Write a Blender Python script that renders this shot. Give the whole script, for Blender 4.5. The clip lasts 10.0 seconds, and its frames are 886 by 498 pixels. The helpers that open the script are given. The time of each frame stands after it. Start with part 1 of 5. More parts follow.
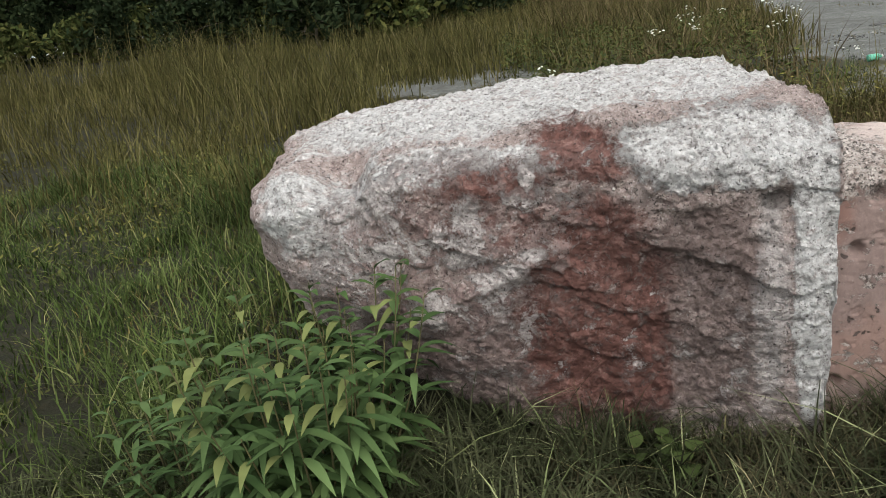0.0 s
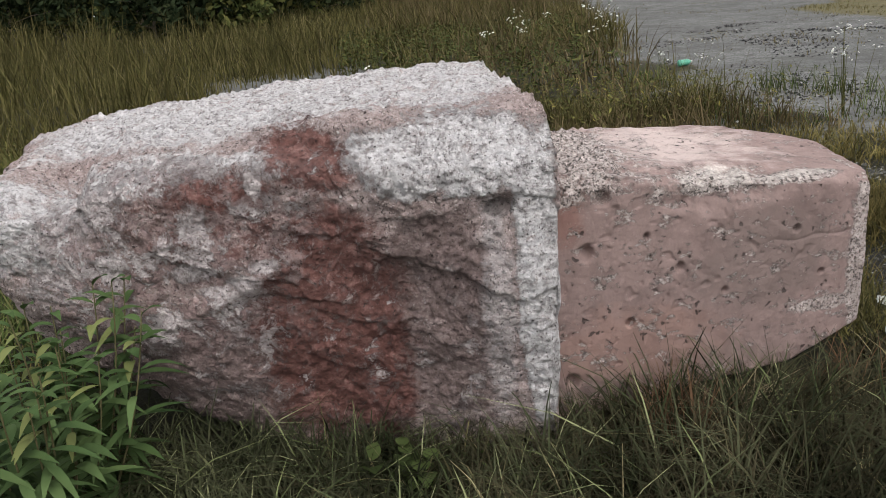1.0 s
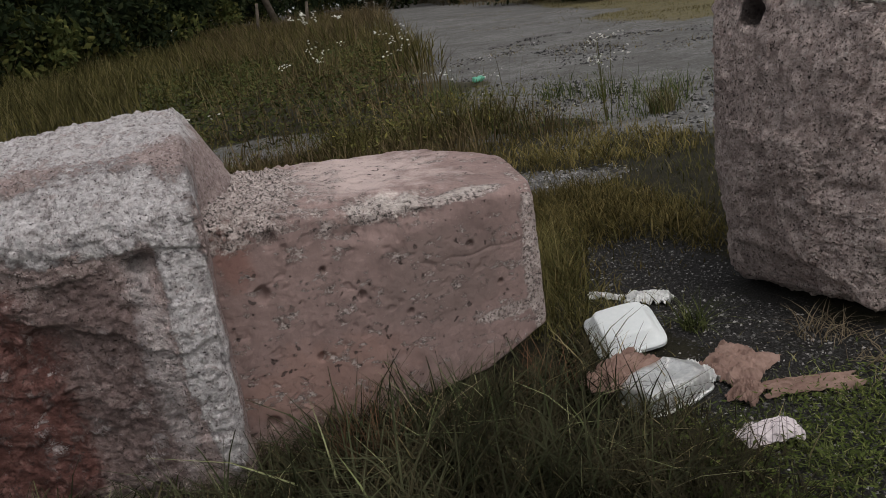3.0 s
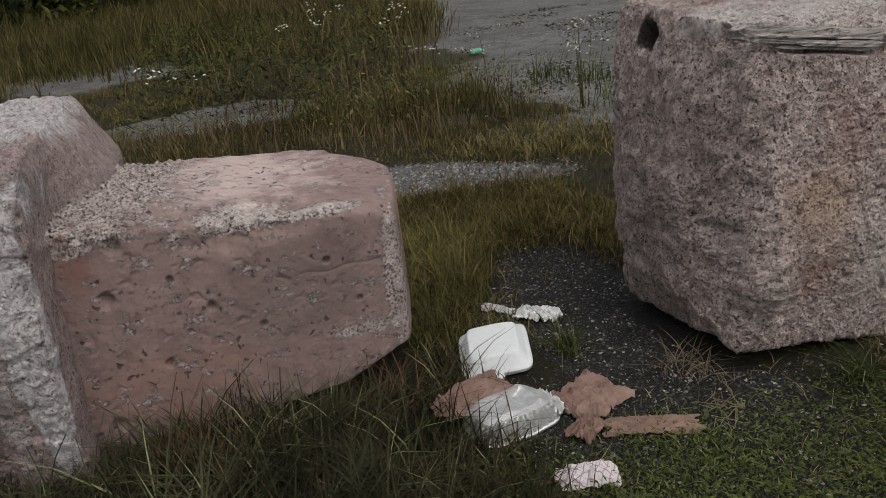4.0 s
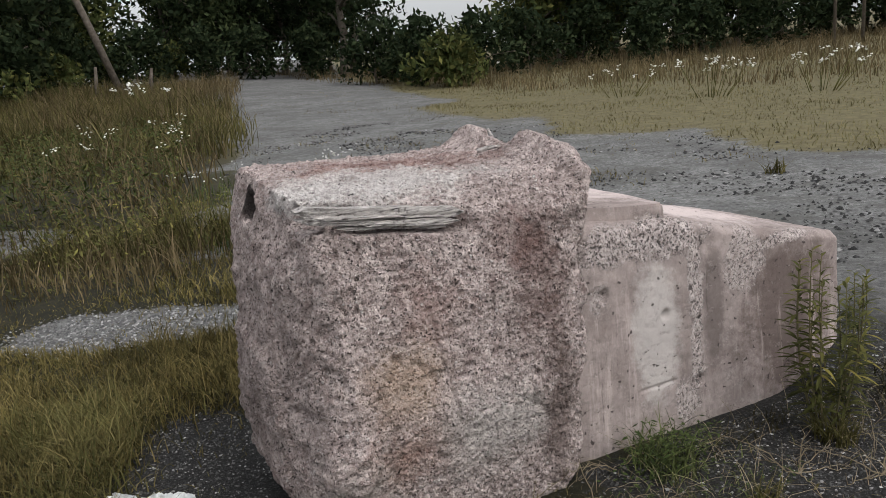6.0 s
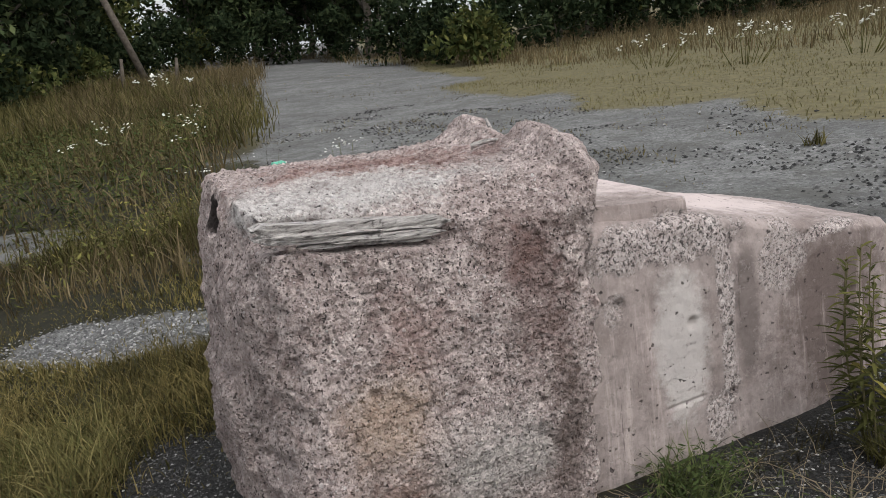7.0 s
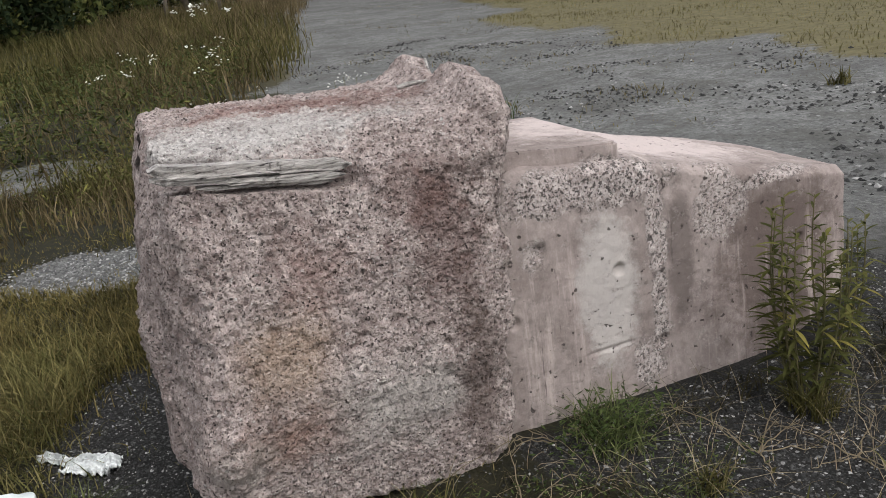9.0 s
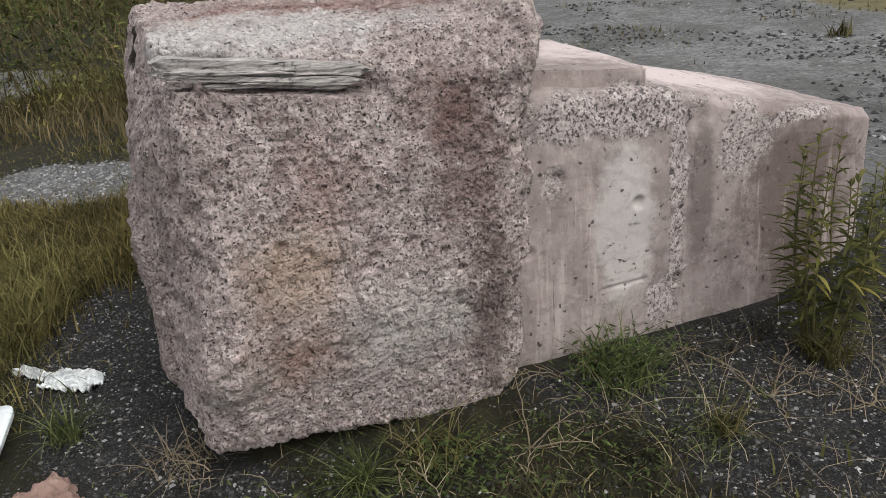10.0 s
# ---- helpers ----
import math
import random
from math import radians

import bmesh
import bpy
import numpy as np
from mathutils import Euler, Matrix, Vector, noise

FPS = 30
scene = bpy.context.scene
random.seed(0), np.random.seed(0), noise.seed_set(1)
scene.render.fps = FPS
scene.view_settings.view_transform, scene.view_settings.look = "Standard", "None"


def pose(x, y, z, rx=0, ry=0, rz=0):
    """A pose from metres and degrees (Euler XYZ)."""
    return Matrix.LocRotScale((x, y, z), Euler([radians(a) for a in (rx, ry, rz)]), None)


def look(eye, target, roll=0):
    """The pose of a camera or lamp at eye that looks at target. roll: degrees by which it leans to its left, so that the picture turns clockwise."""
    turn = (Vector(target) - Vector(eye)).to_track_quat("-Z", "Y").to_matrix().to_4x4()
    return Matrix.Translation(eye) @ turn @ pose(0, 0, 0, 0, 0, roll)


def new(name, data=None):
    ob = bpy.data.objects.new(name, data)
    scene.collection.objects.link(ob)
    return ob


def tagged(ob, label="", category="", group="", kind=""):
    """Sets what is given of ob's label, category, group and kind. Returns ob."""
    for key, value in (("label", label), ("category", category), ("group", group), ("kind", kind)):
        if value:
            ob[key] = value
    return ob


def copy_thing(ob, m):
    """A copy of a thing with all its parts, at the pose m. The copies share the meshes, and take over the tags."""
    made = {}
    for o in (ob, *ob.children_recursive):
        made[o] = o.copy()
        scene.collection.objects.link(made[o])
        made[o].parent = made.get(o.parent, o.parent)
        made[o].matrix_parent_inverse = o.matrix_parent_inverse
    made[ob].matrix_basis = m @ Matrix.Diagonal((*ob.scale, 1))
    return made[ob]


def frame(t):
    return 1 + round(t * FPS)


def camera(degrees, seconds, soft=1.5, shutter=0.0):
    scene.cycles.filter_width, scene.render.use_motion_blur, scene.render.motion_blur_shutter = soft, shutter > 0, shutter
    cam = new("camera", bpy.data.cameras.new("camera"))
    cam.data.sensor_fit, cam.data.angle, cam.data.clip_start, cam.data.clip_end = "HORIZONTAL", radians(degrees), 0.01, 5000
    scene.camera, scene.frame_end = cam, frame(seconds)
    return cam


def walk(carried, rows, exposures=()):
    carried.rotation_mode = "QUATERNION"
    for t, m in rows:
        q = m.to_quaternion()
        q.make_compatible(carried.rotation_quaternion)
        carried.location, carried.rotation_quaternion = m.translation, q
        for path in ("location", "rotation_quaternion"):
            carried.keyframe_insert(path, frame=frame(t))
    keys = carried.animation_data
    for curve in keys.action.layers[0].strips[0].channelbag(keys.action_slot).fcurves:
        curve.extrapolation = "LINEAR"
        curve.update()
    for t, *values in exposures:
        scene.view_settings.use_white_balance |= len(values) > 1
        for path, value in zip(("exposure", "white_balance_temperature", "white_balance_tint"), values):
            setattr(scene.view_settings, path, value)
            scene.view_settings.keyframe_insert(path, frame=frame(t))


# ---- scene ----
import functools

cam = camera(58.0, 10.0, soft=0.65)
PATH = [
    (0, (0.092, -0.114, 1.456), (-0.054, 1.795, 0.878), -7.6),
    (0.5, (0.297, -0.043, 1.419), (0.289, 1.87, 0.834), -5.1),
    (1, (0.482, -0.05, 1.424), (0.673, 1.842, 0.803), -5.8),
    (1.5, (0.634, -0.221, 1.443), (1.005, 1.643, 0.82), -3.9),
    (2, (0.745, -0.32, 1.455), (1.246, 1.52, 0.852), -4.1),
    (2.2, (0.799, -0.308, 1.447), (1.317, 1.524, 0.836), -5.3),
    (3.3, (1.221, -0.154, 1.388), (1.755, 1.676, 0.781), -10.2),
    (3.5, (1.361, -0.229, 1.396), (1.891, 1.554, 0.66), -7.8),
    (4, (1.628, -0.279, 1.504), (2.085, 1.539, 0.807), -6.7),
    (4.2, (1.665, -0.27, 1.51), (2.152, 1.553, 0.846), -7.0),
    (4.3, (1.686, -0.25, 1.5), (2.247, 1.573, 0.9), -3.6),
    (4.5, (1.82, -0.143, 1.486), (2.402, 1.658, 0.838), -2.4),
    (5, (2.043, -0.097, 1.535), (2.682, 1.675, 0.863), -7.6),
    (5.2, (2.155, -0.12, 1.555), (2.825, 1.638, 0.872), -4.9),
    (5.5, (2.339, -0.27, 1.528), (2.962, 1.509, 0.86), -5.6),
    (6, (2.555, -0.355, 1.606), (3.405, 1.388, 1.118), -5.4),
    (6.2, (2.586, -0.35, 1.604), (3.469, 1.371, 1.097), -7.2),
    (7.3, (2.953, -0.054, 1.606), (3.674, 1.728, 1.054), -7.8),
    (7.5, (3.014, -0.083, 1.595), (3.71, 1.698, 1.01), -7.7),
    (8, (3.157, -0.194, 1.617), (3.702, 1.641, 1.036), -8.6),
    (8.5, (3.21, -0.259, 1.626), (3.729, 1.586, 1.056), -9.0),
    (9, (3.215, -0.289, 1.584), (3.828, 1.493, 0.915), -8.1),
    (9.5, (3.19, -0.209, 1.522), (3.807, 1.508, 0.703), -9.0),
    (10, (3.124, -0.131, 1.497), (3.772, 1.577, 0.682), -4.5),
]
walk(cam, [(t, look(eye, target, roll)) for t, eye, target, roll in PATH],
     [(0.0, 0.24, 6550, 3), (0.5, 0.2, 6500, 5), (1.0, 0.08, 6500, 9), (2.0, -0.2, 6500, 10), (3.3, -0.8, 6700, 12), (4.0, -0.7, 6700, 12), (5.5, -0.25, 6500, 11), (6.5, 0.03, 6350, 9), (8.0, -0.05, 6400, 9), (10.0, 0.03, 6400, 9)])

# ---- light ----
world = bpy.data.worlds.new("overcast_sky")
scene.world = world
world.use_nodes = True
wn, wl = world.node_tree.nodes, world.node_tree.links
sky = wn.new("ShaderNodeTexSky")
sky.sky_type = "NISHITA"
sky.sun_disc = False
sky.sun_elevation, sky.sun_rotation = radians(56), radians(160)
sky.air_density, sky.dust_density, sky.ozone_density = 1.0, 6.0, 1.0
veil = wn.new("ShaderNodeHueSaturation")
veil.inputs["Saturation"].default_value = 0.3
wl.new(sky.outputs[0], veil.inputs["Color"])
cloud = wn.new("ShaderNodeMixRGB")
cloud.inputs["Fac"].default_value = 0.5
cloud.inputs["Color2"].default_value = (4.9, 5.0, 5.1, 1)
wl.new(veil.outputs[0], cloud.inputs["Color1"])
wl.new(cloud.outputs[0], wn["Background"].inputs["Color"])
wn["Background"].inputs["Strength"].default_value = 0.215
sun_data = bpy.data.lights.new("sun", "SUN")
sun_data.energy, sun_data.angle, sun_data.color = 0.8, radians(60), (1.0, 0.97, 0.93)
sun = new("sun", sun_data)
sun.matrix_world = look((5.0, -5.0, 11.5), (3.0, 2.2, 0.5))


# ---- small tools ----
rng = np.random.default_rng(7)
LATTICE = np.random.default_rng(3).random((6, 32, 32, 32))


def vnoise(p, freq, seed=0):
    """Smooth value noise from -1 to 1 at the points p (n, 3)."""
    q = np.asarray(p, float) * freq + 11.3 + 5.7 * seed
    i = np.floor(q).astype(int)
    f = q - i
    f = f * f * (3 - 2 * f)
    g = LATTICE[seed % 6]
    out = 0
    for dx in (0, 1):
        for dy in (0, 1):
            for dz in (0, 1):
                w = (f[:, 0] if dx else 1 - f[:, 0]) * (f[:, 1] if dy else 1 - f[:, 1]) * (f[:, 2] if dz else 1 - f[:, 2])
                out = out + w * g[(i[:, 0] + dx) % 32, (i[:, 1] + dy) % 32, (i[:, 2] + dz) % 32]
    return out * 2 - 1


def fbm(p, freq, octaves=4, seed=0, gain=0.5):
    total, amp = 0, 1.0
    for k in range(octaves):
        total = total + amp * vnoise(p, freq * 2 ** k, seed + k)
        amp *= gain
    return total


def stones(p, freq, seed=0, share=1.0):
    """Rounded stones bedded in a surface: 0 between them, up to 1 on their crowns."""
    q = np.asarray(p, float) * freq + 3.7 * seed
    i = np.floor(q).astype(int)
    best, size = np.full(len(q), 9.0), np.zeros(len(q))
    for dx in (-1, 0, 1):
        for dy in (-1, 0, 1):
            for dz in (-1, 0, 1):
                c = i + (dx, dy, dz)
                a = tuple((c % 32).T)
                d = np.sqrt(sum((q[:, k] - c[:, k] - LATTICE[(seed + k) % 6][a]) ** 2 for k in range(3)))
                near = d < best
                best = np.where(near, d, best)
                size = np.where(near, LATTICE[(seed + 3) % 6][a], size)
    return np.where(size < share, np.sqrt(np.clip(1 - (best / (0.32 + 0.36 * size)) ** 2, 0, 1)), 0)


def step(a, b, v):
    t = np.clip((v - a) / (b - a), 0, 1)
    return t * t * (3 - 2 * t)


def mesh_of(name, verts, faces, material, smooth=True):
    me = bpy.data.meshes.new(name)
    me.from_pydata([tuple(v) for v in np.asarray(verts, float).tolist()] if len(verts) else [], [], faces if isinstance(faces, list) else faces.tolist())
    me.materials.append(material)
    if smooth:
        me.polygons.foreach_set("use_smooth", [True] * len(me.polygons))
    me.update()
    return me


def thing(name, base, label, category, group="", kind=""):
    ob = new(name)
    ob.location = base
    return tagged(ob, label, category, group, kind)


def part(name, verts, faces, material, parent, label="", smooth=True):
    """One mesh from world-space points, as a part of a thing or of a part."""
    origin, up = Vector((0, 0, 0)), parent
    while up is not None:
        origin += up.location
        up = up.parent
    ob = new(name, mesh_of(name, np.asarray(verts, float) - np.array(origin), faces, material, smooth))
    ob.parent = parent
    return tagged(ob, label)


def lone(name, verts, faces, material, label, category, base=(0, 0, 0), group="", kind="", smooth=True):
    ob = new(name, mesh_of(name, np.asarray(verts, float) - np.array(base), faces, material, smooth))
    ob.location = base
    return tagged(ob, label, category, group, kind)


class Shader:
    """Builds a node material in a few words."""

    def __init__(self, name, rough=0.9):
        self.m = bpy.data.materials.new(name)
        self.m.use_nodes = True
        self.n, self.l = self.m.node_tree.nodes, self.m.node_tree.links
        self.bsdf = self.n["Principled BSDF"]
        self.bsdf.inputs["Roughness"].default_value = rough
        self.bsdf.inputs["Specular IOR Level"].default_value = 0.25
        self.obj = self.n.new("ShaderNodeTexCoord").outputs["Object"]

    def put(self, socket, value):
        if hasattr(value, "is_linked"):
            self.l.new(value, socket)
        else:
            socket.default_value = (*value, 1) if isinstance(value, tuple) and len(value) == 3 and socket.type == "RGBA" else value

    def noise(self, scale, detail=4, rough=0.6, vec=None, distort=0.0):
        t = self.n.new("ShaderNodeTexNoise")
        t.inputs["Scale"].default_value, t.inputs["Detail"].default_value = scale, detail
        t.inputs["Roughness"].default_value, t.inputs["Distortion"].default_value = rough, distort
        self.l.new(vec or self.obj, t.inputs["Vector"])
        return t.outputs["Fac"]

    def cells(self, scale, out="Distance", vec=None, feature="F1"):
        t = self.n.new("ShaderNodeTexVoronoi")
        t.feature = feature
        t.inputs["Scale"].default_value = scale
        self.l.new(vec or self.obj, t.inputs["Vector"])
        return t.outputs[out]

    def stretch(self, s, turn=(0, 0, 0)):
        t = self.n.new("ShaderNodeMapping")
        t.inputs["Scale"].default_value, t.inputs["Rotation"].default_value = s, turn
        self.l.new(self.obj, t.inputs["Vector"])
        return t.outputs[0]

    def ramp(self, fac, stops):
        t = self.n.new("ShaderNodeValToRGB")
        e = t.color_ramp.elements
        while len(e) < len(stops):
            e.new(0.5)
        for k, (pos, c) in enumerate(stops):
            e[k].position = pos
            e[k].color = (*c, 1) if isinstance(c, tuple) else (c, c, c, 1)
        self.l.new(fac, t.inputs["Fac"])
        return t.outputs["Color"]

    def mix(self, fac, a, b, mode="MIX"):
        t = self.n.new("ShaderNodeMix")
        t.data_type, t.blend_type = "RGBA", mode
        self.put(t.inputs["Factor"], fac)
        ins = [s for s in t.inputs if s.type == "RGBA"]
        self.put(ins[0], a), self.put(ins[1], b)
        return [s for s in t.outputs if s.type == "RGBA"][0]

    def calc(self, op, a, b=0.0, c=None):
        t = self.n.new("ShaderNodeMath")
        t.operation = op
        self.put(t.inputs[0], a), self.put(t.inputs[1], b)
        if c is not None:
            self.put(t.inputs[2], c)
        return t.outputs[0]

    def blob(self, centre, radii, soft=0.6, rag=0.35, rag_scale=6.0):
        """A ragged stain: 1 inside an ellipsoid of the object's space, 0 outside."""
        t = self.n.new("ShaderNodeVectorMath")
        t.operation = "SUBTRACT"
        self.l.new(self.obj, t.inputs[0])
        t.inputs[1].default_value = centre
        d = self.n.new("ShaderNodeVectorMath")
        d.operation = "DIVIDE"
        self.l.new(t.outputs[0], d.inputs[0])
        d.inputs[1].default_value = radii
        length = self.n.new("ShaderNodeVectorMath")
        length.operation = "LENGTH"
        self.l.new(d.outputs[0], length.inputs[0])
        r = self.calc("ADD", length.outputs["Value"], self.calc("MULTIPLY", self.calc("SUBTRACT", self.noise(rag_scale, 8, 0.78), 0.5), rag * 4))
        k = self.n.new("ShaderNodeMapRange")
        k.interpolation_type = "SMOOTHSTEP"
        self.l.new(r, k.inputs["Value"])
        k.inputs["From Min"].default_value, k.inputs["From Max"].default_value = 1.0, 1.0 - soft
        return k.outputs["Result"]

    def attr(self, name, out="Fac"):
        t = self.n.new("ShaderNodeAttribute")
        t.attribute_name = name
        return t.outputs[out]

    def island(self):
        return self.n.new("ShaderNodeNewGeometry").outputs["Random Per Island"]

    def any_object(self):
        return self.n.new("ShaderNodeObjectInfo").outputs["Random"]

    def bump(self, height, distance, strength=1.0, after=None):
        t = self.n.new("ShaderNodeBump")
        t.inputs["Distance"].default_value, t.inputs["Strength"].default_value = distance, strength
        self.l.new(height, t.inputs["Height"])
        if after is not None:
            self.l.new(after, t.inputs["Normal"])
        return t.outputs[0]

    def done(self, colour, normal=None, rough=None):
        self.put(self.bsdf.inputs["Base Color"], colour)
        if normal is not None:
            self.l.new(normal, self.bsdf.inputs["Normal"])
        if rough is not None:
            self.put(self.bsdf.inputs["Roughness"], rough)
        return self.m


# ---- materials ----
BASE_A = (0.6, 2.75, 0.0)
BASE_B = (4.2, 2.2, 0.0)


def off(base, *p):
    return tuple(p[k] - base[k] for k in range(3))


def aggregate(s, light, dark, big=62.0, small=150.0):
    """Concrete whose skin is gone: stones of many colours standing out of a sandy matrix. Returns colour and height."""
    matrix = s.ramp(s.noise(26, 8, 0.75), [(0.34, dark), (0.66, light)])
    greys = [(0.0, (0.05, 0.042, 0.042)), (0.20, (0.25, 0.195, 0.18)), (0.5, (0.47, 0.385, 0.36)), (0.75, (0.63, 0.53, 0.50)), (1.0, (0.90, 0.87, 0.85))]
    warp = s.n.new("ShaderNodeVectorMath")
    warp.operation = "ADD"
    shift = s.n.new("ShaderNodeTexNoise")
    shift.inputs["Scale"].default_value = 60
    s.l.new(s.obj, shift.inputs["Vector"])
    scaled = s.n.new("ShaderNodeVectorMath")
    scaled.operation = "SCALE"
    scaled.inputs["Scale"].default_value = 0.012
    s.l.new(shift.outputs["Color"], scaled.inputs[0])
    s.l.new(s.obj, warp.inputs[0]), s.l.new(scaled.outputs[0], warp.inputs[1])
    v = warp.outputs[0]
    fine = s.ramp(s.cells(small, "Distance", v), [(0.30, 1.0), (0.42, 0.0)])
    col = s.mix(s.calc("MULTIPLY", fine, 0.9), matrix, s.ramp(s.cells(small, "Color", v), greys))
    coarse = s.ramp(s.cells(big, "Distance", v), [(0.26, 1.0), (0.36, 0.0)])
    coarse = s.calc("MULTIPLY", coarse, s.ramp(s.noise(18, 3), [(0.42, 0.0), (0.55, 1.0)]))
    col = s.mix(s.calc("MULTIPLY", coarse, 0.85), col, s.ramp(s.cells(big, "Color", v), greys))
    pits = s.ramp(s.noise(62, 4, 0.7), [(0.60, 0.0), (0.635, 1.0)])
    # shade inside the pits is painted near-black, besides their depth in the height
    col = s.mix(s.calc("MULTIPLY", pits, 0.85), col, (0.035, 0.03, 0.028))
    height = s.calc("ADD", s.calc("MULTIPLY", coarse, 0.8), s.calc("MULTIPLY", fine, 0.35))
    height = s.calc("SUBTRACT", s.calc("ADD", height, s.noise(45, 8, 0.75)), s.calc("MULTIPLY", pits, 1.2))
    return col, height


def rough_end_a():
    """Aggregate under a lime crust, with a broad iron-red stain; each layer ends in a crisp, crumbled edge."""
    s = Shader("weathered_aggregate_with_red_stain")
    at = lambda x, z, rx, rz, soft=0.14, rag=0.4, scale=6.0: s.blob(off(BASE_A, x, 2.2, z), (rx, 0.45, rz), soft, rag, scale)
    many = lambda blobs: functools.reduce(lambda a, b: s.calc("MAXIMUM", a, b), blobs)
    crumb = lambda scale, lo, hi, low=0.0, high=1.0: s.ramp(s.noise(scale, 9, 0.78, distort=0.4), [(lo, low), (hi, high)])
    col, h = aggregate(s, (0.60, 0.49, 0.475), (0.27, 0.195, 0.185))
    white = s.ramp(s.noise(38, 7, 0.8), [(0.38, (0.28, 0.25, 0.25)), (0.47, (0.60, 0.565, 0.57)), (0.58, (0.80, 0.77, 0.78))])
    pale = s.ramp(s.noise(50, 7, 0.8), [(0.38, (0.34, 0.275, 0.27)), (0.58, (0.70, 0.63, 0.63))])
    brown = s.ramp(s.noise(30, 8, 0.75), [(0.3, (0.10, 0.070, 0.066)), (0.52, (0.25, 0.182, 0.172)), (0.70, (0.42, 0.335, 0.32))])
    red = s.ramp(s.noise(24, 8, 0.78), [(0.3, (0.070, 0.028, 0.023)), (0.52, (0.148, 0.064, 0.054)), (0.70, (0.33, 0.185, 0.165))])
    # lime over the top and the far end
    lid = many([s.blob(off(BASE_A, 0.15, 2.95, 1.16), (1.4, 0.72, 0.22), 0.2, 0.25, 7), at(-0.5, 0.88, 0.36, 0.26, 0.3, 0.5), at(-0.05, 0.985, 0.55, 0.06, 0.3, 0.5, 9)])
    lid = s.calc("MULTIPLY", lid, crumb(15, 0.40, 0.46, 0.25))
    col = s.mix(lid, col, white)
    # weathered lower and middle skin
    dirt = many([at(0.05, 0.28, 0.95, 0.36, 0.4, 0.5), at(0.68, 0.50, 0.20, 0.46, 0.3, 0.4, 7)])
    col = s.mix(s.calc("MULTIPLY", dirt, crumb(16, 0.36, 0.44, 0.35, 0.95)), col, brown)
    blush = s.calc("MULTIPLY", at(-0.12, 0.72, 0.62, 0.36, 0.5, 0.4), crumb(10, 0.44, 0.50, 0.0, 0.8))
    col = s.mix(blush, col, s.ramp(s.noise(34, 7, 0.78), [(0.36, (0.17, 0.105, 0.10)), (0.56, (0.40, 0.285, 0.275))]))
    # iron red
    stain = many([at(0.36, 0.62, 0.25, 0.37, 0.5, 0.5, 4), at(0.44, 0.32, 0.17, 0.36, 0.4, 0.45, 5), at(0.20, 0.48, 0.14, 0.10, 0.4, 0.6, 6), at(0.28, 0.27, 0.24, 0.24, 0.5, 0.5, 5), at(0.36, 1.0, 0.15, 0.12, 0.4, 0.7, 8), at(0.12, 0.93, 0.20, 0.08, 0.5, 0.8, 9)])
    held = s.calc("MULTIPLY", stain, crumb(17, 0.38, 0.46, 0.05, 0.95))
    specks = s.calc("MULTIPLY", at(0.08, 0.86, 0.42, 0.20, 0.4, 0.5), s.calc("MULTIPLY", crumb(12, 0.49, 0.55), 0.75))
    col = s.mix(s.calc("MAXIMUM", held, specks), col, red)
    # flakes of crust left on the face
    flakes = s.calc("MULTIPLY", at(-0.10, 0.74, 0.62, 0.34, 0.3, 0.4), crumb(8.5, 0.50, 0.525))
    flakes = s.calc("MULTIPLY", flakes, s.calc("SUBTRACT", 1.0, s.calc("MULTIPLY", held, 0.8)))
    hook = many([at(0.18, 0.70, 0.055, 0.022, 0.3, 0.5, 16), at(0.11, 0.655, 0.06, 0.022, 0.3, 0.5, 16), at(0.03, 0.625, 0.06, 0.02, 0.3, 0.5, 16), at(-0.02, 0.69, 0.08, 0.035, 0.3, 0.6, 13), at(0.19, 0.935, 0.03, 0.06, 0.3, 0.6, 14)])
    few = s.calc("MULTIPLY", at(0.62, 0.36, 0.2, 0.34, 0.3, 0.4), crumb(9.5, 0.555, 0.58, 0.0, 0.8))
    low = s.calc("MULTIPLY", at(-0.02, 0.38, 0.5, 0.2, 0.3, 0.4), crumb(10, 0.555, 0.58, 0.0, 0.8))
    crust = many([flakes, hook, few, low])
    col = s.mix(crust, col, pale)
    # lime running down from the shoulder and along the broken edge
    band = many([at(0.76, 0.97, 0.34, 0.12, 0.2, 0.4, 7), s.calc("MULTIPLY", at(0.84, 0.50, 0.06, 0.50, 0.5, 0.5, 8), 0.45), s.blob(off(BASE_A, 0.97, 2.03, 0.55), (0.085, 0.09, 0.62), 0.16, 0.3, 9)])
    col = s.mix(s.calc("MULTIPLY", band, crumb(22, 0.36, 0.43, 0.3)), col, white)
    # shade of the small pocket near the right edge, painted as dark grey
    col = s.mix(s.calc("MULTIPLY", at(0.86, 0.83, 0.055, 0.035, 0.3, 0.4, 14), 0.6), col, (0.13, 0.115, 0.112))
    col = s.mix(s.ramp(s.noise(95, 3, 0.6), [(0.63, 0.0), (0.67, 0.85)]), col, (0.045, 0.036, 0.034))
    h = s.calc("ADD", h, s.calc("MULTIPLY", s.calc("MAXIMUM", crust, s.calc("MULTIPLY", band, 0.7)), 0.9))
    h = s.calc("SUBTRACT", h, s.calc("MULTIPLY", held, s.calc("MULTIPLY", h, 0.55)))
    return s.done(col, s.bump(h, 0.016, 1.0))


